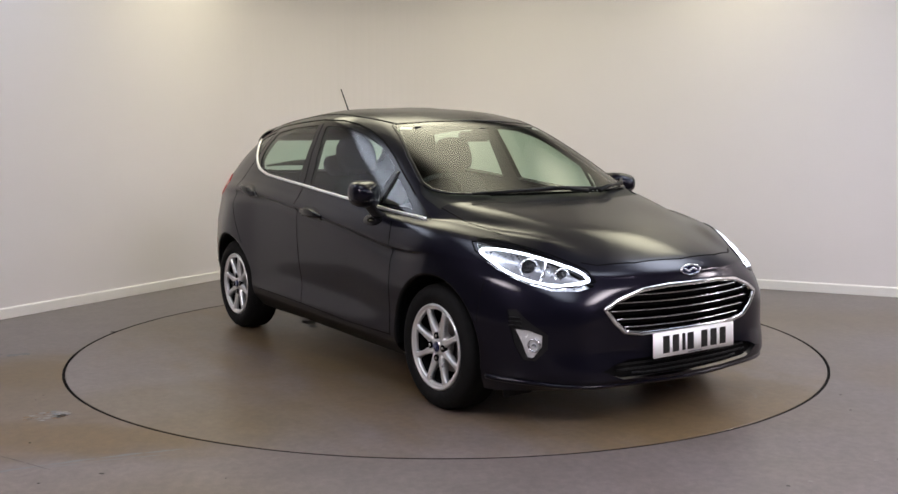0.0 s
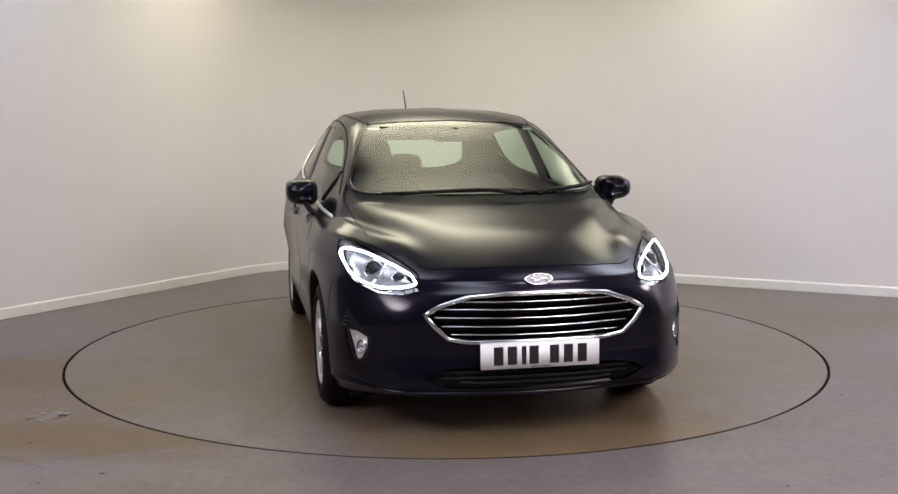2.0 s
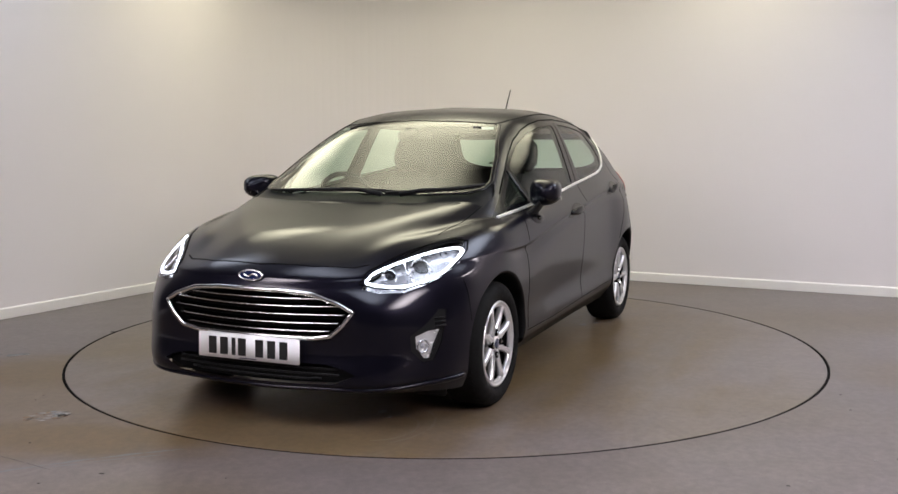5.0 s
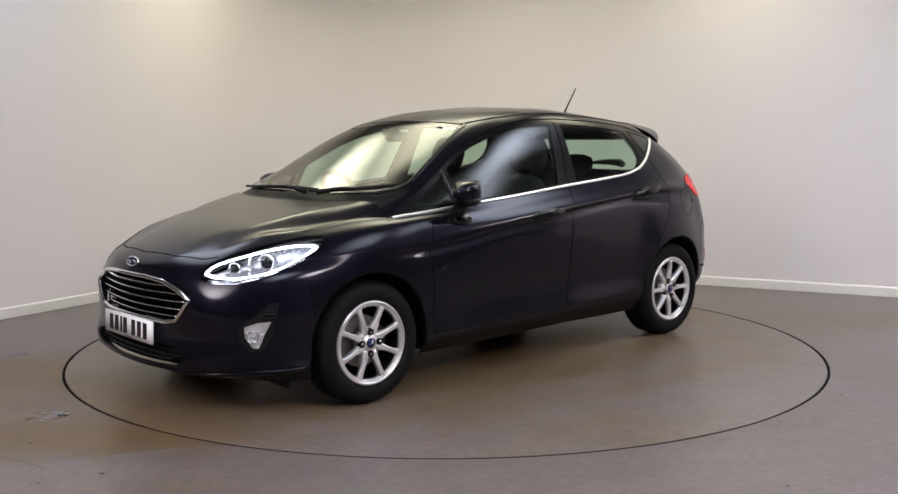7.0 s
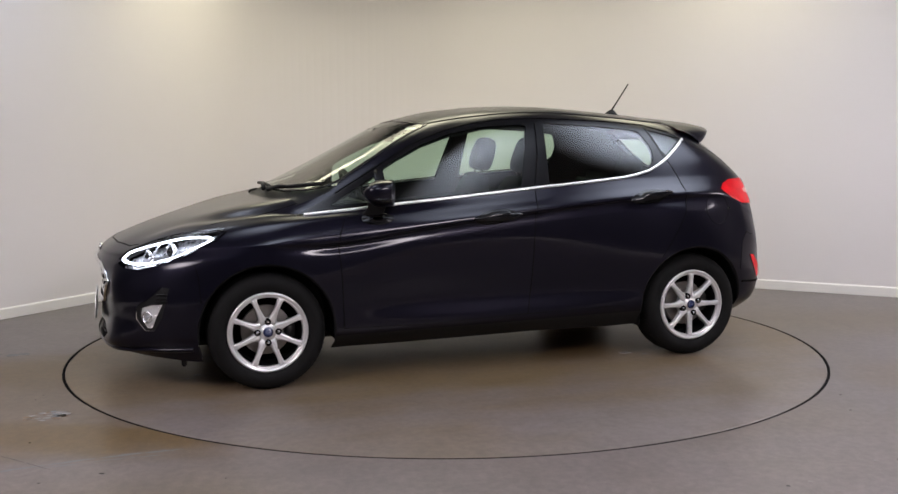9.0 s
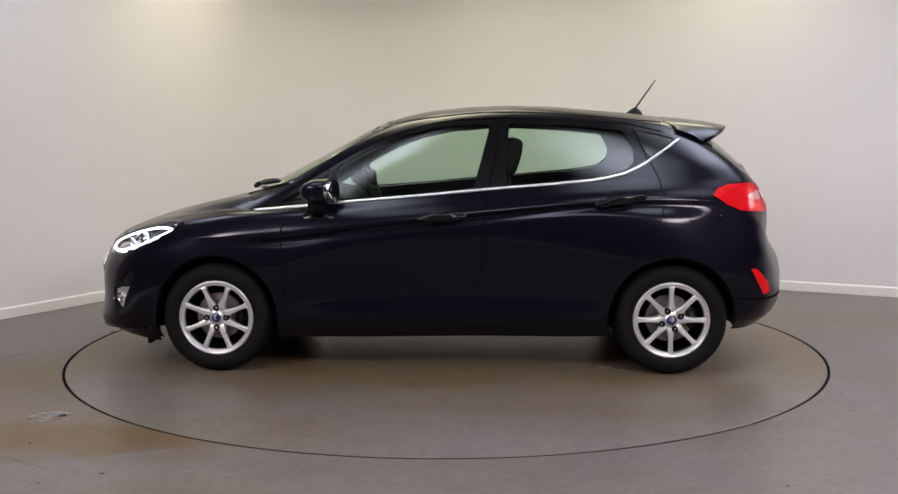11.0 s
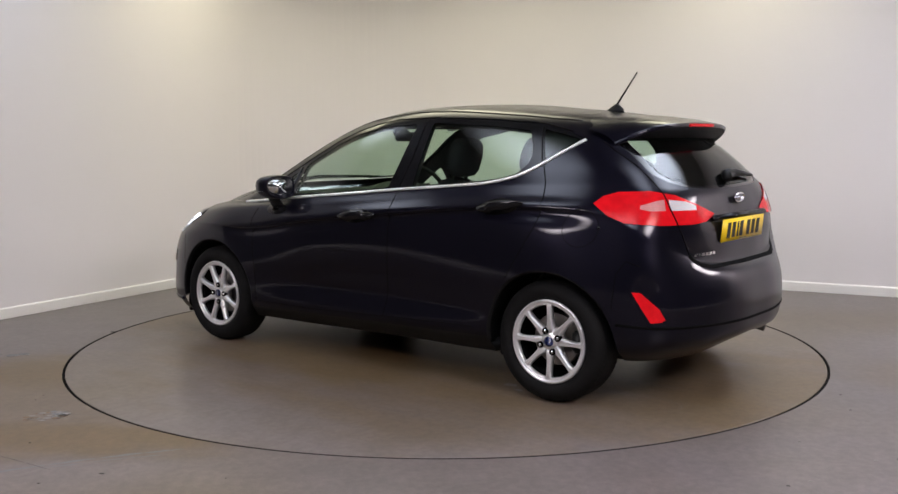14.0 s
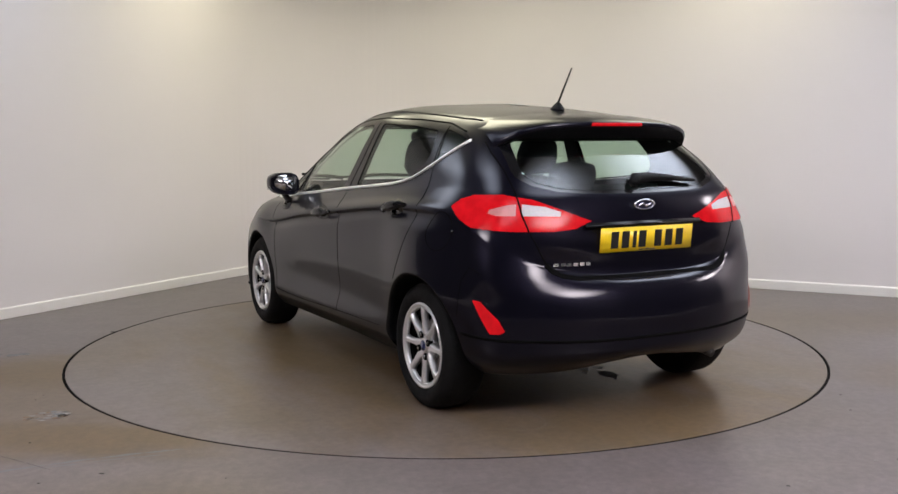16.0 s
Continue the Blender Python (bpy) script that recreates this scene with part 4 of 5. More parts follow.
def fit_arches():
    for cx in (AXLE_F, AXLE_R):
        def liner(bm):
            rows = []
            for a in np.linspace(-.12, math.pi + .12, 40):
                x, z = cx + (ARCH + .001) * math.cos(a), .305 + (ARCH + .001) * math.sin(a)
                edge = flank(x, max(z, .20))[0].y
                rows.append([(x, edge - .001, z), (x - .012 * math.cos(a), edge - .006, z - .012 * math.sin(a)), (x, edge - .03, z), (x, .56, z)])
            tube_rings(bm, rows, close_ring=False, caps=False)
        both(liner, "wheel_arch_liner", PLASTIC, car)

        def inner(bm):
            rows = [[(cx + r * math.cos(a), y, .305 + r * math.sin(a)) for a in np.linspace(-.05, math.pi + .05, 32)] for r, y in ((ARCH + .02, .56), (ARCH + .02, .54), (.05, .54), (.05, .56))]
            rows.append(rows[0])
            tube_rings(bm, rows, close_ring=False, caps=False)
        both(inner, "wheelhouse_wall", PLASTIC, car)
    bm = bmesh.new()
    box(bm, (-1.52, -.58, .20), (1.70, .58, .26))
    soften(bm, .02)
    part("floor_pan", bm, PLASTIC, car)
    bm = bmesh.new()
    box(bm, (-.92, -.80, .20), (.88, .80, .27))
    soften(bm, .02)
    part("underbody", bm, PLASTIC, car)
    for x, y0, y1, zf in ((1.66, .60, .76, .135), (-.93, .70, .78, .185)):
        def flap(bm):
            box(bm, (x - .012, y0, zf), (x + .012, y1, .25))
            soften(bm, .006)
        both(flap, "mud_flap", PLASTIC, car)
    bm = bmesh.new()
    wire(bm, [(-1.55, -.44, .255), (-1.78, -.44, .255), (-1.835, -.44, .245)], .021, 16)
    part("exhaust_tip", bm, DARKMETAL, car)


def plate(name, parent, face, z, tilt, mat, rear):
    """A registration plate; its characters are plain bars."""
    m = pose(face, 0, z, 0, tilt, 0)
    bm = bmesh.new()
    box(bm, (-.004, -.262, -.056), (.004, .262, .056))
    soften(bm, .003)
    bmesh.ops.transform(bm, matrix=m, verts=bm.verts)
    ob = part(name, bm, mat, parent, ("yellow" if rear else "white") + " registration plate with black bars")
    xs = [-.185, -.125, -.074, -.030, .060, .122, .184]
    for k, y in enumerate(xs):
        bm = bmesh.new()
        w = .010 if k == 2 else .0205
        s = -1 if rear else 1
        box(bm, (.0042 * s - .0008, s * y - w, -.0385), (.0042 * s + .0008, s * y + w, .0385))
        bmesh.ops.transform(bm, matrix=m, verts=bm.verts)
        part("plate_bar", bm, INK, ob, smooth=False)
    bm = bmesh.new()
    s = -1 if rear else 1
    box(bm, (.0042 * s - .0006, -.045, -.051), (.0042 * s + .0006, .045, -.0475))
    bmesh.ops.transform(bm, matrix=m, verts=bm.verts)
    part("maker_bar", bm, BLUE, ob, smooth=False)


def oval_badge(parent, x, z, tilt, w, h, front):
    m = pose(x, 0, z, 0, tilt, 0)
    s = 1 if front else -1
    bm = bmesh.new()
    ring = []
    for k in range(48):
        a = 2 * math.pi * k / 48
        c, q = math.cos(a), math.sin(a)
        ring.append([Vector((s * d, (w + e) * c, (h + e) * q)) for d, e in ((-.006, 0), (.004, .0), (.0065, -.004), (.004, -.0075), (-.006, -.0075))])
    ring.append(ring[0])
    tube_rings(bm, ring, caps=False)
    bmesh.ops.transform(bm, matrix=m, verts=bm.verts)
    ob = part("badge_ring", bm, CHROME, parent, "chrome oval badge ring")
    bm = bmesh.new()
    lo = [bm.verts.new((s * -.004, (w - .005) * math.cos(2 * math.pi * k / 48), (h - .005) * math.sin(2 * math.pi * k / 48))) for k in range(48)]
    hi = [bm.verts.new((s * .0025, (w - .007) * math.cos(2 * math.pi * k / 48), (h - .007) * math.sin(2 * math.pi * k / 48))) for k in range(48)]
    bm.faces.new(hi), bm.faces.new(lo[::-1])
    for k in range(48):
        bm.faces.new((lo[k], lo[(k + 1) % 48], hi[(k + 1) % 48], hi[k]))
    bmesh.ops.recalc_face_normals(bm, faces=list(bm.faces))
    bmesh.ops.transform(bm, matrix=m, verts=bm.verts)
    part("badge_field", bm, BLUE, ob, "dark blue oval field", smooth=False)
    bm = bmesh.new()
    wire(bm, [(s * .003, y, h * .22 * math.sin(y / w * 7)) for y in np.linspace(-w * .6, w * .6, 14)], h * .19, 6)
    bmesh.ops.transform(bm, matrix=m, verts=bm.verts)
    part("badge_stroke", bm, CHROME, ob)


def fit_nose():
    full = mirrored(GRILLE)
    bm = bmesh.new()
    places = path2(full + [full[0]], lambda y, z: nose_at(y, z), .02)[:-1]
    ribbon(bm, places, .020, .014, True)
    frame_ob = part("grille_frame", bm, CHROME, bf, "chrome grille surround")

    def half_width(z):
        ys = []
        for p, q in zip(GRILLE, GRILLE[1:]):
            if (p[1] - z) * (q[1] - z) <= 0 and p[1] != q[1]:
                ys.append(p[0] + (q[0] - p[0]) * (z - p[1]) / (q[1] - p[1]))
        return max(ys) if ys else .3
    for z in (.602, .567, .531, .494, .459):
        w = half_width(z) - .022
        bm = bmesh.new()
        ribbon(bm, [nose_at(y, z + .010 * (y / .45) ** 2, -.016) for y in np.linspace(-w, w, 31)], .0065, .008)
        part("grille_slat", bm, CHROME, frame_ob, "thin chrome grille bar")
        bm = bmesh.new()
        ribbon(bm, [nose_at(y, z - .012 + .010 * (y / .45) ** 2, -.034) for y in np.linspace(-w, w, 25)], .020, .014)
        part("grille_louvre", bm, SEAM, frame_ob)
    for z in (.262, .285, .308):
        bm = bmesh.new()
        w = .42 if z > .27 else .34
        ribbon(bm, [nose_at(y, z, -.030) for y in np.linspace(-w, w, 25)], .010, .012)
        part("intake_bar", bm, PLASTIC, bf)
    bm = bmesh.new()
    rim = along([(1.62, .83, .235), (1.70, .80, .232), (1.80, .750, .228), (1.90, .67, .222), (1.985, .57, .216), (2.05, .30, .212), (2.07, 0, .212)], 5, False)
    half = [SHELL.find_nearest(Vector(p))[:2] for p in rim]
    half = [(p, n if n.dot(Vector((p.x - 1.2, p.y, 0))) > 0 else -n) for p, n in half]
    ribbon(bm, half + [(Vector((p.x, -p.y, p.z)), Vector((n.x, -n.y, n.z))) for p, n in half[-2::-1]], .022, .011)
    part("lower_lip", bm, PAINT, bf)
    plate("number_plate", bf, 2.084, .379, -2, PLATEW, False)
    oval_badge(car, 2.050, .694, 52 - 90 + 20, .063, .0255, True)
    # lamp units
    def inset(outline, k, push):
        c = sum((Vector(p) for p in outline), Vector()) / len(outline)
        out = []
        closed = fine([tuple(p) for p in outline], .02)
        for p in closed:
            q = c + (Vector(p) - c) * k
            at, n, _, _ = SHELL.find_nearest(q)
            if n.dot(at - Vector((0, 0, at.z))) < 0:
                n = -n
            out.append((at + n * push, n))
        return out

    LOOP = HEADLAMP[:6] + [(1.51, .798, .785), (1.495, .785, .808), (1.58, .722, .796), (1.68, .652, .772), (1.78, .580, .737), (1.87, .512, .692)]
    for _ in range(3):                                # round the corners of the loop
        LOOP = [tuple(a * k + b * (1 - k) for a, b in zip(p, q)) for p, q in zip(LOOP, LOOP[1:] + LOOP[:1]) for k in (.75, .25)]

    def drl(bm):
        ring = inset(LOOP, .95, -.004)
        back = min(range(len(ring)), key=lambda k: ring[k][0].x)
        tip = max(range(len(ring)), key=lambda k: ring[k][0].x)
        ring, back = ring[tip:] + ring[:tip], (back - tip) % len(ring)
        ribbon(bm, ring[:back + 1], .019, .006)
        ribbon(bm, ring[back:] + ring[:1], .011, .006)
    both(drl, "daytime_strip", DAYLIGHT, car, "lit white daytime running strip")

    def rimline(bm):
        ribbon(bm, inset(HEADLAMP, 1.0, .001), .007, .003, True)
    both(rimline, "headlamp_seal", SEAM, car)

    for at, r in (((1.735, .672, .712), .042), ((1.845, .575, .682), .034)):
        def bowl(bm):
            p, n, _, _ = SHELL.find_nearest(Vector(at))
            spin(bm, [(.0, -.012), (r * .6, -.010), (r * .8, .004), (r, .012), (r * 1.08, .008), (r * 1.0, -.03), (.0, -.035)], 32)
            bmesh.ops.transform(bm, matrix=Matrix.Translation(Vector(at) + Vector((-.035, -.02, 0))) @ pose(0, 0, 0, 0, 0, -72), verts=bm.verts)
        both(bowl, "lamp_reflector", CHROME, car)

        def ball(bm):
            bmesh.ops.create_uvsphere(bm, u_segments=24, v_segments=14, radius=r * .72)
            bmesh.ops.transform(bm, matrix=Matrix.Translation(Vector(at) + Vector((-.040, -.02, 0))), verts=bm.verts)
        both(ball, "projector_lens", BLACK, car)

    def divider(bm):
        ribbon(bm, [(SHELL.find_nearest(Vector(p))[0] + Vector((-.02, -.01, 0)), Vector((.8, .6, 0))) for p in ((1.80, .66, .645), (1.79, .63, .70), (1.765, .60, .755))], .012, .010)
    both(divider, "lamp_divider", CHROME, car)

    fog_at, fog_n, _, _ = SHELL.find_nearest(Vector((1.812, .700, .394)))
    fog_n = fog_n if fog_n.x > 0 else -fog_n
    fog_turn = fog_n.to_track_quat("Y", "Z").to_matrix().to_4x4()

    def fogring(bm):
        spin(bm, [(.018, -.008), (.024, .002), (.027, .004), (.030, .002), (.029, -.012), (.018, -.012)], 28)
        bmesh.ops.transform(bm, matrix=Matrix.Translation(fog_at - fog_n * .006) @ fog_turn, verts=bm.verts)
    both(fogring, "fog_lamp_reflector", CHROME, bf)

    def fogbulb(bm):
        bmesh.ops.create_uvsphere(bm, u_segments=16, v_segments=10, radius=.012)
        bmesh.ops.transform(bm, matrix=Matrix.Translation(fog_at - fog_n * .012), verts=bm.verts)
    both(fogbulb, "fog_lamp_bulb", REFLECTOR, bf)

    def fogfin(bm):
        for z in (.478, .495, .512):
            ribbon(bm, [flank(x, z) for x in (1.735, 1.76, 1.785)], .007, .005)
    both(fogfin, "fog_surround_ribs", PLASTIC, bf)
    # indicator tint, wipers
    for pts in ([(-.52, .990), (-.30, .996), (-.04, 1.004), (.18, 1.000), (.36, .990)], [(.20, .990), (.38, 1.000), (.55, 1.014), (.645, 1.030)]):
        bm = bmesh.new()
        wire(bm, [nose_at(y, z, .022)[0] for y, z in pts], [.007, .009, .011, .009, .006][:len(pts)], 8)
        w = part("wiper_blade", bm, PLASTIC, car, "black windscreen wiper")
        bm = bmesh.new()
        arm = [(-.04, 1.004), (.06, .996), (.18, .985)] if pts[0][0] < 0 else [(.45, 1.006), (.38, .998), (.28, .985)]
        wire(bm, [nose_at(y, z, k)[0] for (y, z), k in zip(arm, (.026, .030, .022))], [.008, .011, .014], 8)
        part("wiper_arm", bm, PLASTIC, w)
    for y in (-.46, .455):
        bm = bmesh.new()
        p, n = nose_at(y, 1.345, -.006)
        box(bm, (-.002, -.034, -.012), (.002, .034, .012))
        bmesh.ops.transform(bm, matrix=Matrix.Translation(p) @ n.to_track_quat("X", "Z").to_matrix().to_4x4(), verts=bm.verts)
        part("windscreen_sticker", bm, PLATEW, car, "small white windscreen sticker", smooth=False)


def fit_flanks():
    for x0, x1, z0, z1, d in ((-.143, .134, .876, .852, 0), (-1.100, -.822, .966, .936, 1)):
        par = (doors["f", 1], doors["f", -1]) if d == 0 else (doors["r", 1], doors["r", -1])

        def cup(bm):
            cx, cz = (x0 + x1) / 2 + .01, (z0 + z1) / 2 - .004
            vs = []
            rows = []
            for f, push in ((1.0, .0015), (.75, .0022), (.4, .0026)):
                row = []
                for k in range(28):
                    a = 2 * math.pi * k / 28
                    p, n = flank(cx + f * .118 * math.cos(a), cz + f * .040 * math.sin(a) + .10 * f * .118 * -math.cos(a))
                    row.append(p + n * push)
                rows.append(row)
            tube_rings(bm, rows, caps=False)
            bm.faces.new([v for v in list(bm.verts)[-28:]])
        both(cup, "handle_recess", BLACK, par)

        def grip(bm):
            rings = []
            for k in range(17):
                t = k / 16
                x, z = x0 + (x1 - x0) * t, z0 + (z1 - z0) * t
                p, n = flank(x, z)
                out = .030 * math.sin(math.pi * (t * .98 + .01)) ** .8
                h = .004 + .021 * math.sin(math.pi * (t * .96 + .02)) ** .7
                c = p + n * (out * .75)
                up = Vector((0, 0, 1))
                rings.append([c + n * (.011 * math.cos(a)) + up * (h * math.sin(a)) for a in np.linspace(0, 2 * math.pi, 12, endpoint=False)])
            tube_rings(bm, rings)
        hs = both(grip, "door_handle", BLACK, par, "gloss black door handle")

    def housing(bm):
        rings = []
        for x, k, dy, dz in ((.760, .30, -.01, -.004), (.752, .55, -.008, -.002), (.735, .78, -.004, 0), (.705, .93, 0, 0), (.665, 1.0, 0, 0), (.625, 1.0, 0, .001), (.595, .97, 0, .002), (.580, .92, 0, .002), (.584, .84, 0, .002), (.598, .80, 0, .002)):
            ring = []
            for a in np.linspace(0, 2 * math.pi, 32, endpoint=False):
                c, q = math.cos(a), math.sin(a)
                e = 2 / 3.0
                y = .888 + dy + .088 * k * math.copysign(abs(c) ** e, c)
                z = 1.001 + dz + (.070 - .010 * c) * k * math.copysign(abs(q) ** e, q) + .006 * c
                ring.append((.648 + (x - .66) * .78 + .030 * c, y, z))
            rings.append(ring)
        tube_rings(bm, rings)
    hs = both(housing, "door_mirror", PAINT, (doors["f", 1], doors["f", -1]), "dark door mirror housing")

    def glass(bm):
        rings = []
        for x, k in ((.618, .80), (.612, .80)):
            rings.append([(x - .020 + .030 * math.cos(a), .888 + .088 * k * math.copysign(abs(math.cos(a)) ** .667, math.cos(a)), 1.005 + (.066 - .01 * math.cos(a)) * k * math.copysign(abs(math.sin(a)) ** .667, math.sin(a))) for a in np.linspace(0, 2 * math.pi, 32, endpoint=False)])
        tube_rings(bm, rings)
    both(glass, "mirror_glass", MIRRORGLASS, (hs[0], hs[1]), "silvered mirror glass")

    def arm(bm):
        rings = []
        for x, y, z, w, h in ((.665, .885, .965, .055, .030), (.672, .865, .930, .050, .028), (.680, .842, .900, .052, .026), (.690, .815, .878, .065, .030), (.695, .795, .868, .080, .034)):
            rings.append([(x + w * math.cos(a), y, z + h * math.sin(a) + .25 * w * -math.cos(a) * 0) for a in np.linspace(0, 2 * math.pi, 16, endpoint=False)])
        tube_rings(bm, rings)
    both(arm, "mirror_arm", PLASTIC, (hs[0], hs[1]), "black mirror arm")

    def foot(bm):
        rows = []
        for f, push in ((1.0, .002), (.7, .008), (.3, .012)):
            rows.append([(lambda pn: pn[0] + pn[1] * push)(flank(.665 + f * .088 * math.cos(a), .868 + f * .030 * math.sin(a))) for a in np.linspace(0, 2 * math.pi, 24, endpoint=False)])
        tube_rings(bm, rows, caps=False)
        bm.faces.new([v for v in list(bm.verts)[-24:]])
    both(foot, "mirror_foot", BLACK, (doors["f", 1], doors["f", -1]))

    def blinker(bm):
        rings = []
        for a in np.linspace(-.5, 1.9, 14):
            c, q = math.cos(a), math.sin(a)
            x, y = .66 + .084 * q, .888 + .090 * c
            rings.append([(x + dx * .4, y + dy, .972 + z) for dx, dy, z in ((0, .003, -.007), (0, .003, .007), (0, -.012, .007), (0, -.012, -.007))])
        tube_rings(bm, rings)
    both(blinker, "mirror_indicator", LENS, (hs[0], hs[1]), "clear indicator lens")

    def trim_edge(bm):
        ribbon(bm, path2([(.63, .956), (.63, 1.112)], flank, .02), .022, .006)
    both(trim_edge, "window_post", BLACK, (doors["f", 1], doors["f", -1]))


def fit_tail():
    # roof spoiler
    STN = [(.0, -1.640, 1.362), (.20, -1.636, 1.359), (.36, -1.612, 1.350), (.46, -1.570, 1.330), (.525, -1.51, 1.297), (.565, -1.45, 1.265)]
    top, under = [], []
    for y, xe, ze in STN:
        x0 = -1.27 + .03 * (y / .55) ** 2
        zs = deck(x0, min(y, .49))[0].z if y < .5 else 1.352 - (y - .5) * .35
        if y >= .5:
            x0 = -1.30
        top.append([(x0, y, zs + .002), (x0 * .66 + xe * .34, y, zs * .66 + ze * .34 + .008), (x0 * .3 + xe * .7, y, zs * .3 + ze * .7 + .008), (xe + .012, y, ze + .001), (xe, y, ze - .006), (xe + .006, y, ze - .022)])
        under.append([(xe + .006, y, ze - .022), (xe + .05, y * .985, ze - .040), (xe * .45 - 1.47 * .55, y * .93, min(1.283, ze - .02)), (-1.42 if y < .5 else -1.45, y * .90, min(1.27, ze))])
    for rows, name, mat, lab in ((top, "roof_spoiler", PAINT, "dark painted roof spoiler"), (under, "spoiler_underside", PLASTIC, "black spoiler underside")):
        bm = bmesh.new()
        R = np.array(rows)                       # stations across, points along
        dense = np.array([along(R[:, j], 6, False) for j in range(R.shape[1])])
        both_rows = []
        for j in range(dense.shape[0]):
            left = [Vector(p) for p in dense[j]]
            both_rows.append([Vector((p.x, -p.y, p.z)) for p in left[:0:-1]] + left)
        tube_rings(bm, both_rows, close_ring=False, caps=False)
        if name == "roof_spoiler":
            sp = part(name, bm, mat, hatch, lab)
        else:
            part(name, bm, mat, sp, lab)
    bm = bmesh.new()
    ribbon(bm, [(Vector((-1.639 + .02 * (y / .2) ** 2 * .3, y, 1.348)), Vector((-1, 0, 0))) for y in np.linspace(-.145, .145, 13)], .016, .006)
    part("high_brake_lamp", bm, REDLENS_GLOW, sp, "dark red high brake lamp")
    seam("spoiler_gap", [(-1.272, 0), (-1.268, .2), (-1.255, .38), (-1.245, .46)], deck, roof, .006)
    def lampseam(bm):
        ribbon(bm, [(p + n * .006, n) for p, n in path2([(.585, .875), (.603, .95), (.605, 1.03)], tail, .02)], .007, .003)
    both(lampseam, "tail_lamp_gap", SEAM, car)
    plate("number_plate", hatch, -1.872, .832, -6, PLATEY, True)
    bm = bmesh.new()
    box(bm, (-1.868, -.33, .885), (-1.84, .33, .912))
    soften(bm, .008)
    part("plate_lamp_strip", bm, BLACK, hatch)
    oval_badge(hatch, -1.848, .985, -12, .058, .026, False)
    for k, y in enumerate((.468, .436, .406, .376, .344, .314)):      # name badge as plain bars
        bm = bmesh.new()
        p, n = tail_at(y, .732, .001)
        box(bm, (-.002, -.0115, -.0075), (.002, .0115, .0075))
        bmesh.ops.transform(bm, matrix=Matrix.Translation(p) @ n.to_track_quat("X", "Z").to_matrix().to_4x4(), verts=bm.verts)
        part("name_bar", bm, CHROME, hatch, smooth=False)
    bm = bmesh.new()
    wire(bm, [tail_at(y, z, .022)[0] for y, z in ((.02, 1.062), (.0, 1.085), (-.10, 1.090), (-.22, 1.084), (-.36, 1.070))], [.022, .028, .022, .014, .007], 10)
    w = part("rear_wiper", bm, PLASTIC, hatch, "black rear wiper")
    # flat black ribbon paints the shadow gap above the bumper
    bm = bmesh.new()
    edge = [(-.515, .735), (-.49, .705), (-.45, .686), (-.38, .672), (0, .667), (.38, .672), (.45, .686), (.49, .705), (.515, .735)]
    ribbon(bm, path2(edge, lambda y, z: tail_at(y, z), .03), .026, .001)
    part("loading_gap_shade", bm, SEAM, br)
    # black ribbon paints the shade line along the bumper step
    bm = bmesh.new()
    rim = along([(-1.60, .81, .425), (-1.68, .79, .418), (-1.76, .745, .412), (-1.84, .63, .408), (-1.905, .50, .405), (-1.955, .24, .402), (-1.975, 0, .402)], 5, False)
    half = [SHELL.find_nearest(Vector(p))[:2] for p in rim]
    half = [(p, n if n.dot(Vector((p.x + 1.2, p.y, 0))) > 0 else -n) for p, n in half]
    ribbon(bm, half + [(Vector((p.x, -p.y, p.z)), Vector((n.x, -n.y, n.z))) for p, n in half[-2::-1]], .013, .004)
    part("bumper_crease_shade", bm, SEAM, br)
    # aerial
    bm = bmesh.new()
    rings = []
    for z, sx, sy in ((-.012, .052, .030), (.004, .050, .028), (.018, .034, .020), (.030, .018, .012), (.036, .010, .008)):
        rings.append([(-1.135 - .25 * z + sx * math.cos(a), sy * math.sin(a), 1.432 + z) for a in np.linspace(0, 2 * math.pi, 20, endpoint=False)])
    tube_rings(bm, rings)
    ae = part("aerial_foot", bm, PLASTIC, roof, "black aerial foot")
    bm = bmesh.new()
    wire(bm, [(-1.142, 0, 1.462), (-1.20, 0, 1.545), (-1.262, 0, 1.634)], [.0058, .0048, .0036], 8)
    part("aerial_rod", bm, PLASTIC, ae, "thin black aerial rod")


def soft_block(bm, lo, hi, r, m=None):
    vs = box(bm, lo, hi, m)
    es = {e for v in vs for e in v.link_edges}
    bmesh.ops.bevel(bm, geom=list(es), offset=r, segments=3, affect="EDGES", clamp_overlap=True)


def cushion(bm, stations, m):
    """A stuffed pad: rounded sections (height, half width, half depth) one above the other."""
    rings = []
    for z, w, d in stations:
        ring = []
        for a in np.linspace(0, 2 * math.pi, 24, endpoint=False):
            c, q = math.cos(a), math.sin(a)
            ring.append(m @ Vector((d * math.copysign(abs(c) ** .65, c), w * math.copysign(abs(q) ** .65, q), z)))
        rings.append(ring)
    tube_rings(bm, rings)


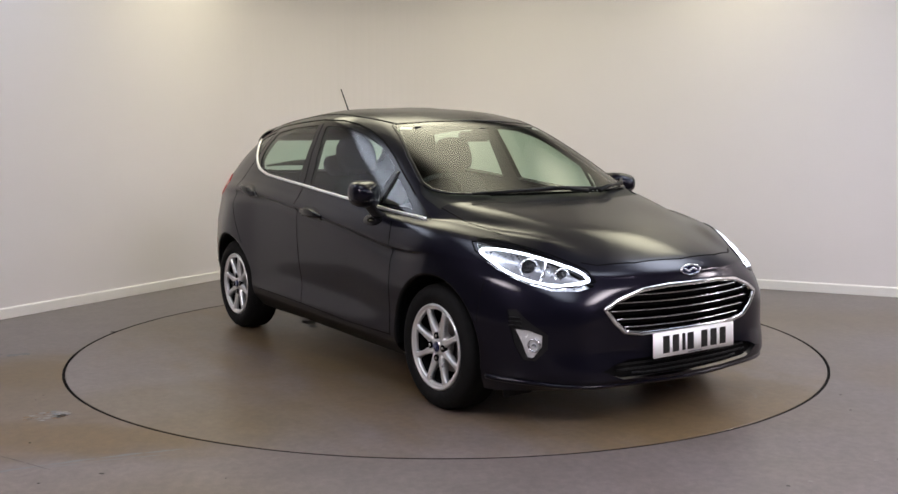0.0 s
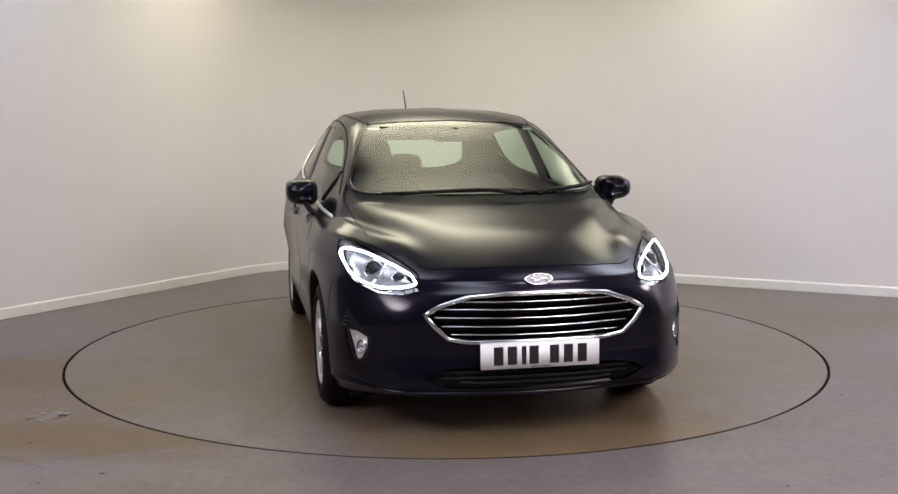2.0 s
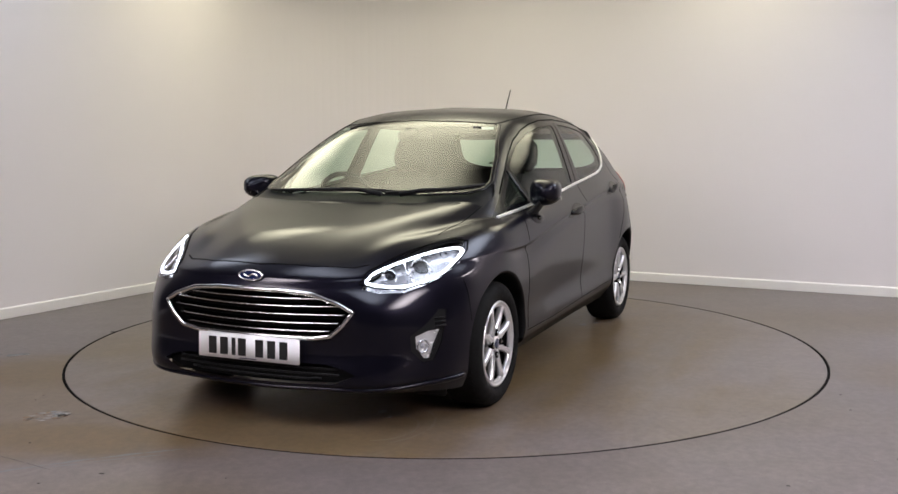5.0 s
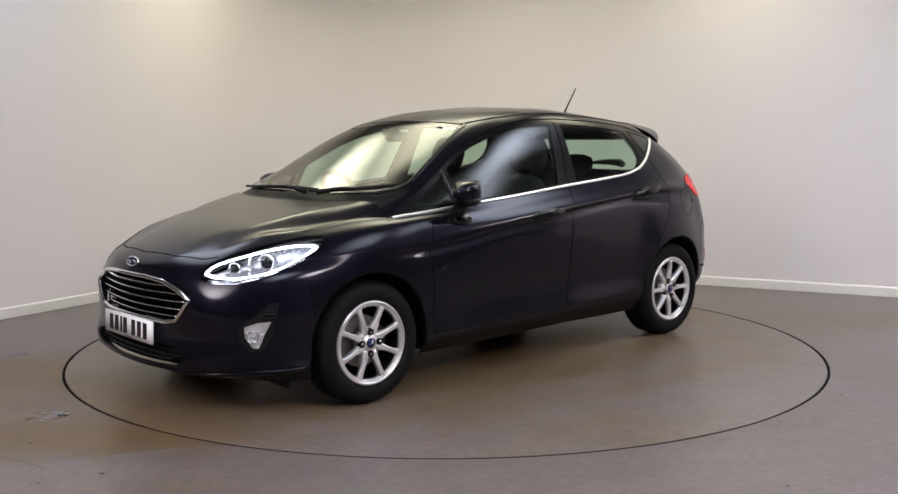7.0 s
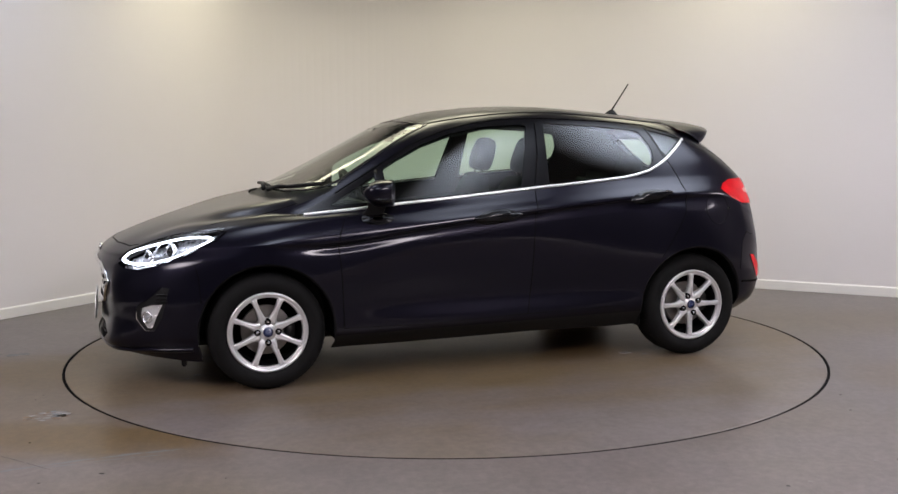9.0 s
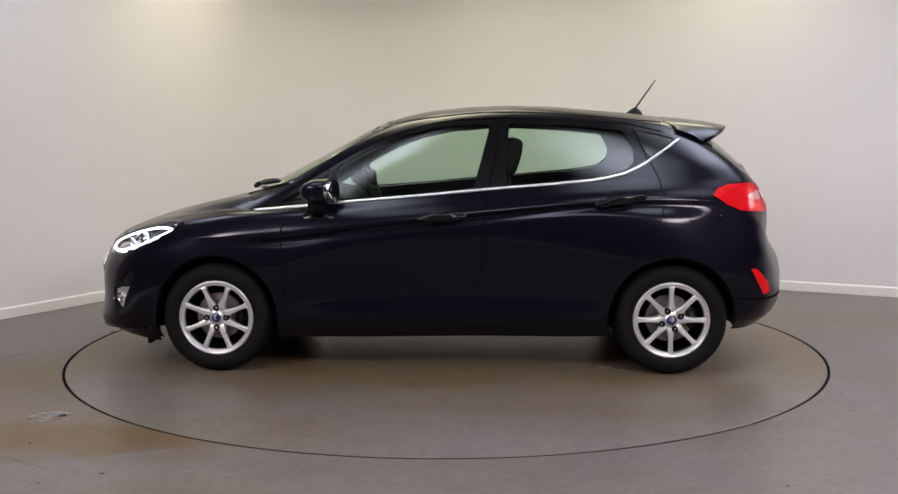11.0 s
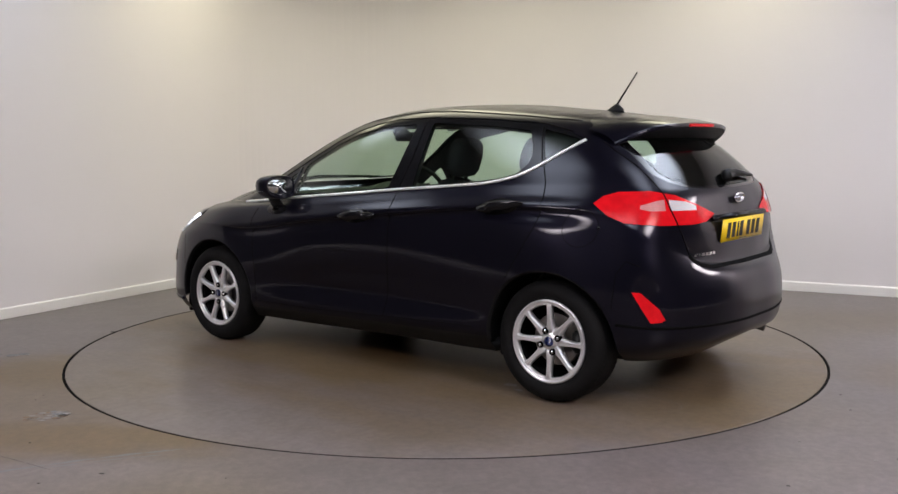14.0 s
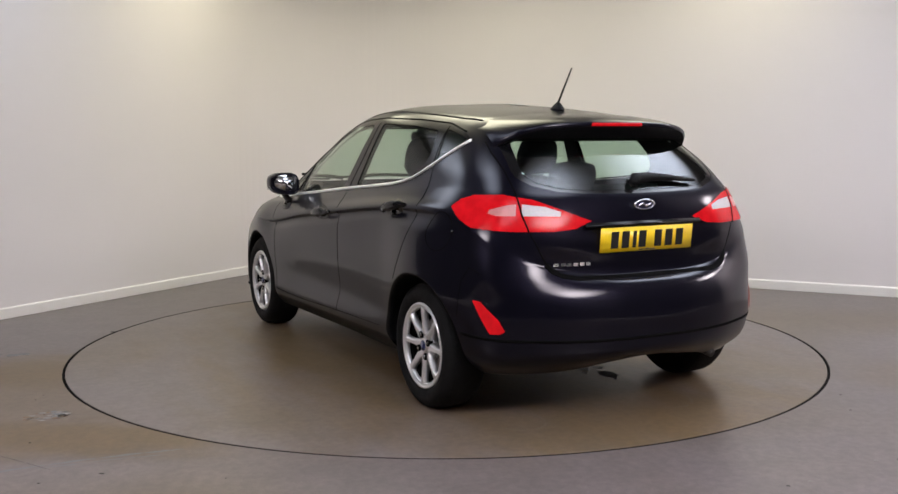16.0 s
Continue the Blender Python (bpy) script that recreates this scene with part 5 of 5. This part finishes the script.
def fit_cabin():
    # dashboard
    bm = bmesh.new()
    rings = []
    for y in np.linspace(-.68, .68, 13):
        f = 1 - .10 * (abs(y) / .68) ** 2
        hump = .035 if -.55 < y < -.18 else 0
        rings.append([(.98 * f, y, .60), (1.0 * f, y, .90), (.93 * f, y, .952), (.76, y, .955 + hump), (.62, y, .93 + hump), (.58, y, .86), (.66, y, .60)])
    tube_rings(bm, rings)
    part("dashboard", bm, TRIM, car)
    bm = bmesh.new()
    c = Matrix.Translation((.50, -.37, .915)) @ pose(0, 0, 0, 0, -64, 0)
    pts = [c @ Vector((.185 * math.cos(a), .185 * math.sin(a), 0)) for a in np.linspace(0, 2 * math.pi, 41)]
    wire(bm, pts, .015, 8)
    sw = part("steering_wheel", bm, TRIM, car, "black steering wheel")
    bm = bmesh.new()
    soft_block(bm, (-.075, -.07, -.035), (.07, .07, .02), .02, c)
    for a in (0, 90, 180):
        soft_block(bm, (.05, -.022, -.012), (.18, .022, .006), .008, c @ Matrix.Rotation(math.radians(a + 90), 4, "Z"))
    part("steering_hub", bm, TRIM, sw)
    for y in (-.37, .37):
        m = Matrix.Translation((.02, y, .33)) @ pose(0, 0, 0, 0, -4, 0)
        bm = bmesh.new()
        soft_block(bm, (-.22, -.25, .0), (.33, .25, .20), .06, m)
        seat = part("front_seat", bm, CLOTH, car, "dark cloth front seat")
        bm = bmesh.new()
        mb = Matrix.Translation((-.16, y, .46)) @ pose(0, 0, 0, 0, -17, 0)
        cushion(bm, ((.0, .20, .085), (.05, .235, .095), (.18, .24, .095), (.34, .235, .085), (.47, .215, .075), (.56, .175, .066), (.605, .13, .055), (.62, .08, .03)), mb)
        part("backrest", bm, CLOTH, seat)
        bm = bmesh.new()
        cushion(bm, ((.645, .07, .035), (.655, .105, .05), (.69, .128, .058), (.76, .132, .058), (.82, .120, .052), (.85, .095, .042), (.862, .05, .02)), mb)
        part("headrest", bm, CLOTH, seat)
        bm = bmesh.new()
        for dy in (-.06, .06):
            wire(bm, [mb @ Vector((0, dy, .55)), mb @ Vector((0, dy, .70))], .007, 6)
        part("headrest_posts", bm, DARKMETAL, seat)
    bm = bmesh.new()
    soft_block(bm, (-1.10, -.62, .33), (-.62, .62, .54), .06)
    bench = part("rear_bench", bm, CLOTH, car, "dark cloth rear bench")
    bm = bmesh.new()
    mb = Matrix.Translation((-1.06, 0, .50)) @ pose(0, 0, 0, 0, -20, 0)
    soft_block(bm, (-.07, -.62, .0), (.07, .62, .58), .06, mb)
    part("backrest", bm, CLOTH, bench)
    for y in (-.37, .37, 0):
        bm = bmesh.new()
        lift = -.02 if y == 0 else .0
        cushion(bm, ((.57 + lift, .10, .04), (.59 + lift, .13, .05), (.65 + lift, .135, .05), (.69 + lift, .115, .04), (.705 + lift, .06, .02)), mb)
        part("headrest", bm, CLOTH, bench)
    bm = bmesh.new()
    box(bm, (-1.70, -.56, .985), (-1.28, .56, 1.0))
    soften(bm, .004)
    part("parcel_shelf", bm, TRIM, car)
    # dark lining behind the paint
    for names, nm in ((("roof",), "headlining"), (("door_front",), "door_lining"), (("door_rear",), "door_lining"), (("body",), "inner_lining"), (("hatch",), "tailgate_lining"), (("pillar",), "pillar_lining"), (("win_quarter",), "quarter_lining")):
        skin.piece(names, 0, nm, TRIM, car, -.028)
    for s in (1, -1):
        skin.piece(("taillamp", "reversing", "indicator"), s, "lamp_lining", TRIM, car, -.028)
    for s in (1, -1):
        bm = bmesh.new()
        soft_block(bm, (.30, -.18, 1.355), (.46, .18, 1.363), .003, Matrix.Translation((-.06, s * .24, -.012)) @ pose(0, 0, 0, 0, 0, 0))
        part("sun_visor", bm, TRIM, car)
    bm = bmesh.new()
    soft_block(bm, (.36, -.11, 1.265), (.385, .11, 1.325), .012)
    soft_block(bm, (.37, -.03, 1.30), (.47, .03, 1.345), .01)
    part("cabin_mirror", bm, TRIM, car, "cabin mirror and sensor pod")
    bm = bmesh.new()
    soft_block(bm, (.40, -.07, .60), (.62, .07, .86), .03)
    part("centre_console", bm, TRIM, car)


fit_seams()
fit_arches()
fit_nose()
fit_flanks()
fit_tail()
fit_cabin()


def splash(bm, cx, cy, r, seed, z):
    """A thin irregular fleck of dried paint."""
    rnd = random.Random(seed)
    n = 22
    k = [rnd.uniform(.55, 1.1) for _ in range(n)]
    ring = [((cx + r * (k[i] + k[i - 1]) / 2 * math.cos(2 * math.pi * i / n) * 1.5), cy + r * (k[i] + k[i - 1]) / 2 * math.sin(2 * math.pi * i / n)) for i in range(n)]
    lo = [bm.verts.new((x, y, z - .0005)) for x, y in ring]
    hi = [bm.verts.new((cx + (x - cx) * .94, cy + (y - cy) * .94, z + .0012)) for x, y in ring]
    bm.faces.new(hi)
    for i in range(n):
        bm.faces.new((lo[i], lo[(i + 1) % n], hi[(i + 1) % n], hi[i]))


for k, (x, y, r) in enumerate(((-1.154, -.390, .055), (-.980, -.343, .045), (-.99, -.442, .030), (-1.06, -.30, .018), (-1.25, -.36, .014), (-.926, .62, .030), (-1.02, .69, .018), (1.55, .35, .022), (1.62, .42, .014))):
    bm = bmesh.new()
    splash(bm, x, y, r, k, .0008)
    part("paint_fleck", bm, SCUFF, disc, "dried white paint fleck", smooth=False)

# a patch of dried spots of paint on the floor
spots = random.Random(12)
for k in range(34):
    a, f = spots.uniform(0, 2 * math.pi), math.sqrt(spots.uniform(0.05, 1))
    bm = bmesh.new()
    splash(bm, -1.875 + .088 * f * math.cos(a) + .02 * f * math.sin(a), -1.63 + .10 * f * math.sin(a), spots.uniform(.006, .019), 40 + k, .0008)
    part("paint_fleck", bm, (SCUFF, SCUFF, BLUESCUFF, RUSTFLECK)[k % 4], bpy.data.objects["floor"], smooth=False)
for k, (x, y, r) in enumerate(((-2.60, -.31, .035), (-2.54, -.28, .03), (-2.70, -.30, .025), (-2.235, .395, .016), (2.30, -1.35, .010))):
    bm = bmesh.new()
    splash(bm, x, y, r, 90 + k, .0008)
    part("paint_fleck", bm, BLUESCUFF if k < 3 else SEAM, bpy.data.objects["floor"], smooth=False)


def smear(name, ends, width, mat, label, seed, pieces, under="floor"):
    """A dragged mark along the floor, broken in places and uneven in width."""
    rnd = random.Random(seed)
    P = [Vector(p) for p in ends]
    cuts = np.linspace(0, 1, pieces + 1)
    for a, b in zip(cuts, cuts[1:]):
        b -= rnd.uniform(.005, .03)
        bm = bmesh.new()
        top, low = [], []
        for k in range(9):
            f = (a + (b - a) * k / 8) * (len(P) - 1)
            i = min(int(f), len(P) - 2)
            c = P[i].lerp(P[i + 1], f - i)
            d = (P[i + 1] - P[i]).normalized()
            w = width * math.sin(math.pi * (k + .3) / 8.6) ** .5 * rnd.uniform(.5, 1.2)
            c += Vector((-d.y, d.x)) * rnd.uniform(-.3, .3) * width
            top.append(bm.verts.new((c.x - d.y * w, c.y + d.x * w, .0009)))
            low.append(bm.verts.new((c.x + d.y * w, c.y - d.x * w, .0009)))
        for k in range(8):
            bm.faces.new((low[k], low[k + 1], top[k + 1], top[k]))
        part(name, bm, mat, bpy.data.objects[under], label, smooth=False)


smear("floor_scratch", [(-1.80, -2.42), (-1.518, -2.277), (-1.30, -2.185), (-1.081, -2.11)], .011, BLUESCUFF, "pale bluish dragged scratch", 3, 4)
smear("floor_scratch", [(-1.62, -2.36), (-1.35, -2.25), (-1.16, -2.19)], .005, BLUESCUFF, "pale bluish dragged scratch", 8, 3)
smear("floor_crack", [(-1.90, -2.15), (-1.828, -2.20), (-1.682, -2.289), (-1.548, -2.375)], .0028, DARKMETAL, "thin dark floor crack", 5, 3)
# pale swirls that turning tyres left on the disc
for k, (x, y, r, a0, a1) in enumerate(((1.78, .46, .16, .3, 3.6), (1.74, .42, .25, .8, 3.0), (-1.62, -.30, .18, 2.6, 5.6), (-1.66, .52, .13, 2.0, 5.2), (1.72, -.48, .15, 3.0, 6.0))):
    arc = [(x + r * 1.3 * math.cos(a), y + r * math.sin(a)) for a in np.linspace(a0, a1, 9)]
    smear("tyre_swirl", arc, .008, SWIRL, "pale curved tyre scuff", 20 + k, 3, "turntable")
drag = random.Random(5)

# small dark and pale specks on the floor in front of the disc
for k in range(46):
    x = drag.uniform(-2.3, 2.3)
    y = drag.uniform(-2.75, -1.2)
    if math.hypot(x, y) < 2.36:
        continue
    bm = bmesh.new()
    splash(bm, x, y, drag.uniform(.003, .008), 90 + k, .0007)
    part("speck", bm, SCUFF if k % 3 == 0 else DARKMETAL, bpy.data.objects["floor"], smooth=False)


def motions():
    rows_disc, rows_car = [], []
    for t, a in TURN:
        m = pose(0, 0, 0, 0, 0, a)
        rows_disc.append((t, m))
        rows_car.append((t, m @ Matrix.Translation(SEAT)))
    walk(disc, rows_disc)
    walk(car, rows_car)


motions()
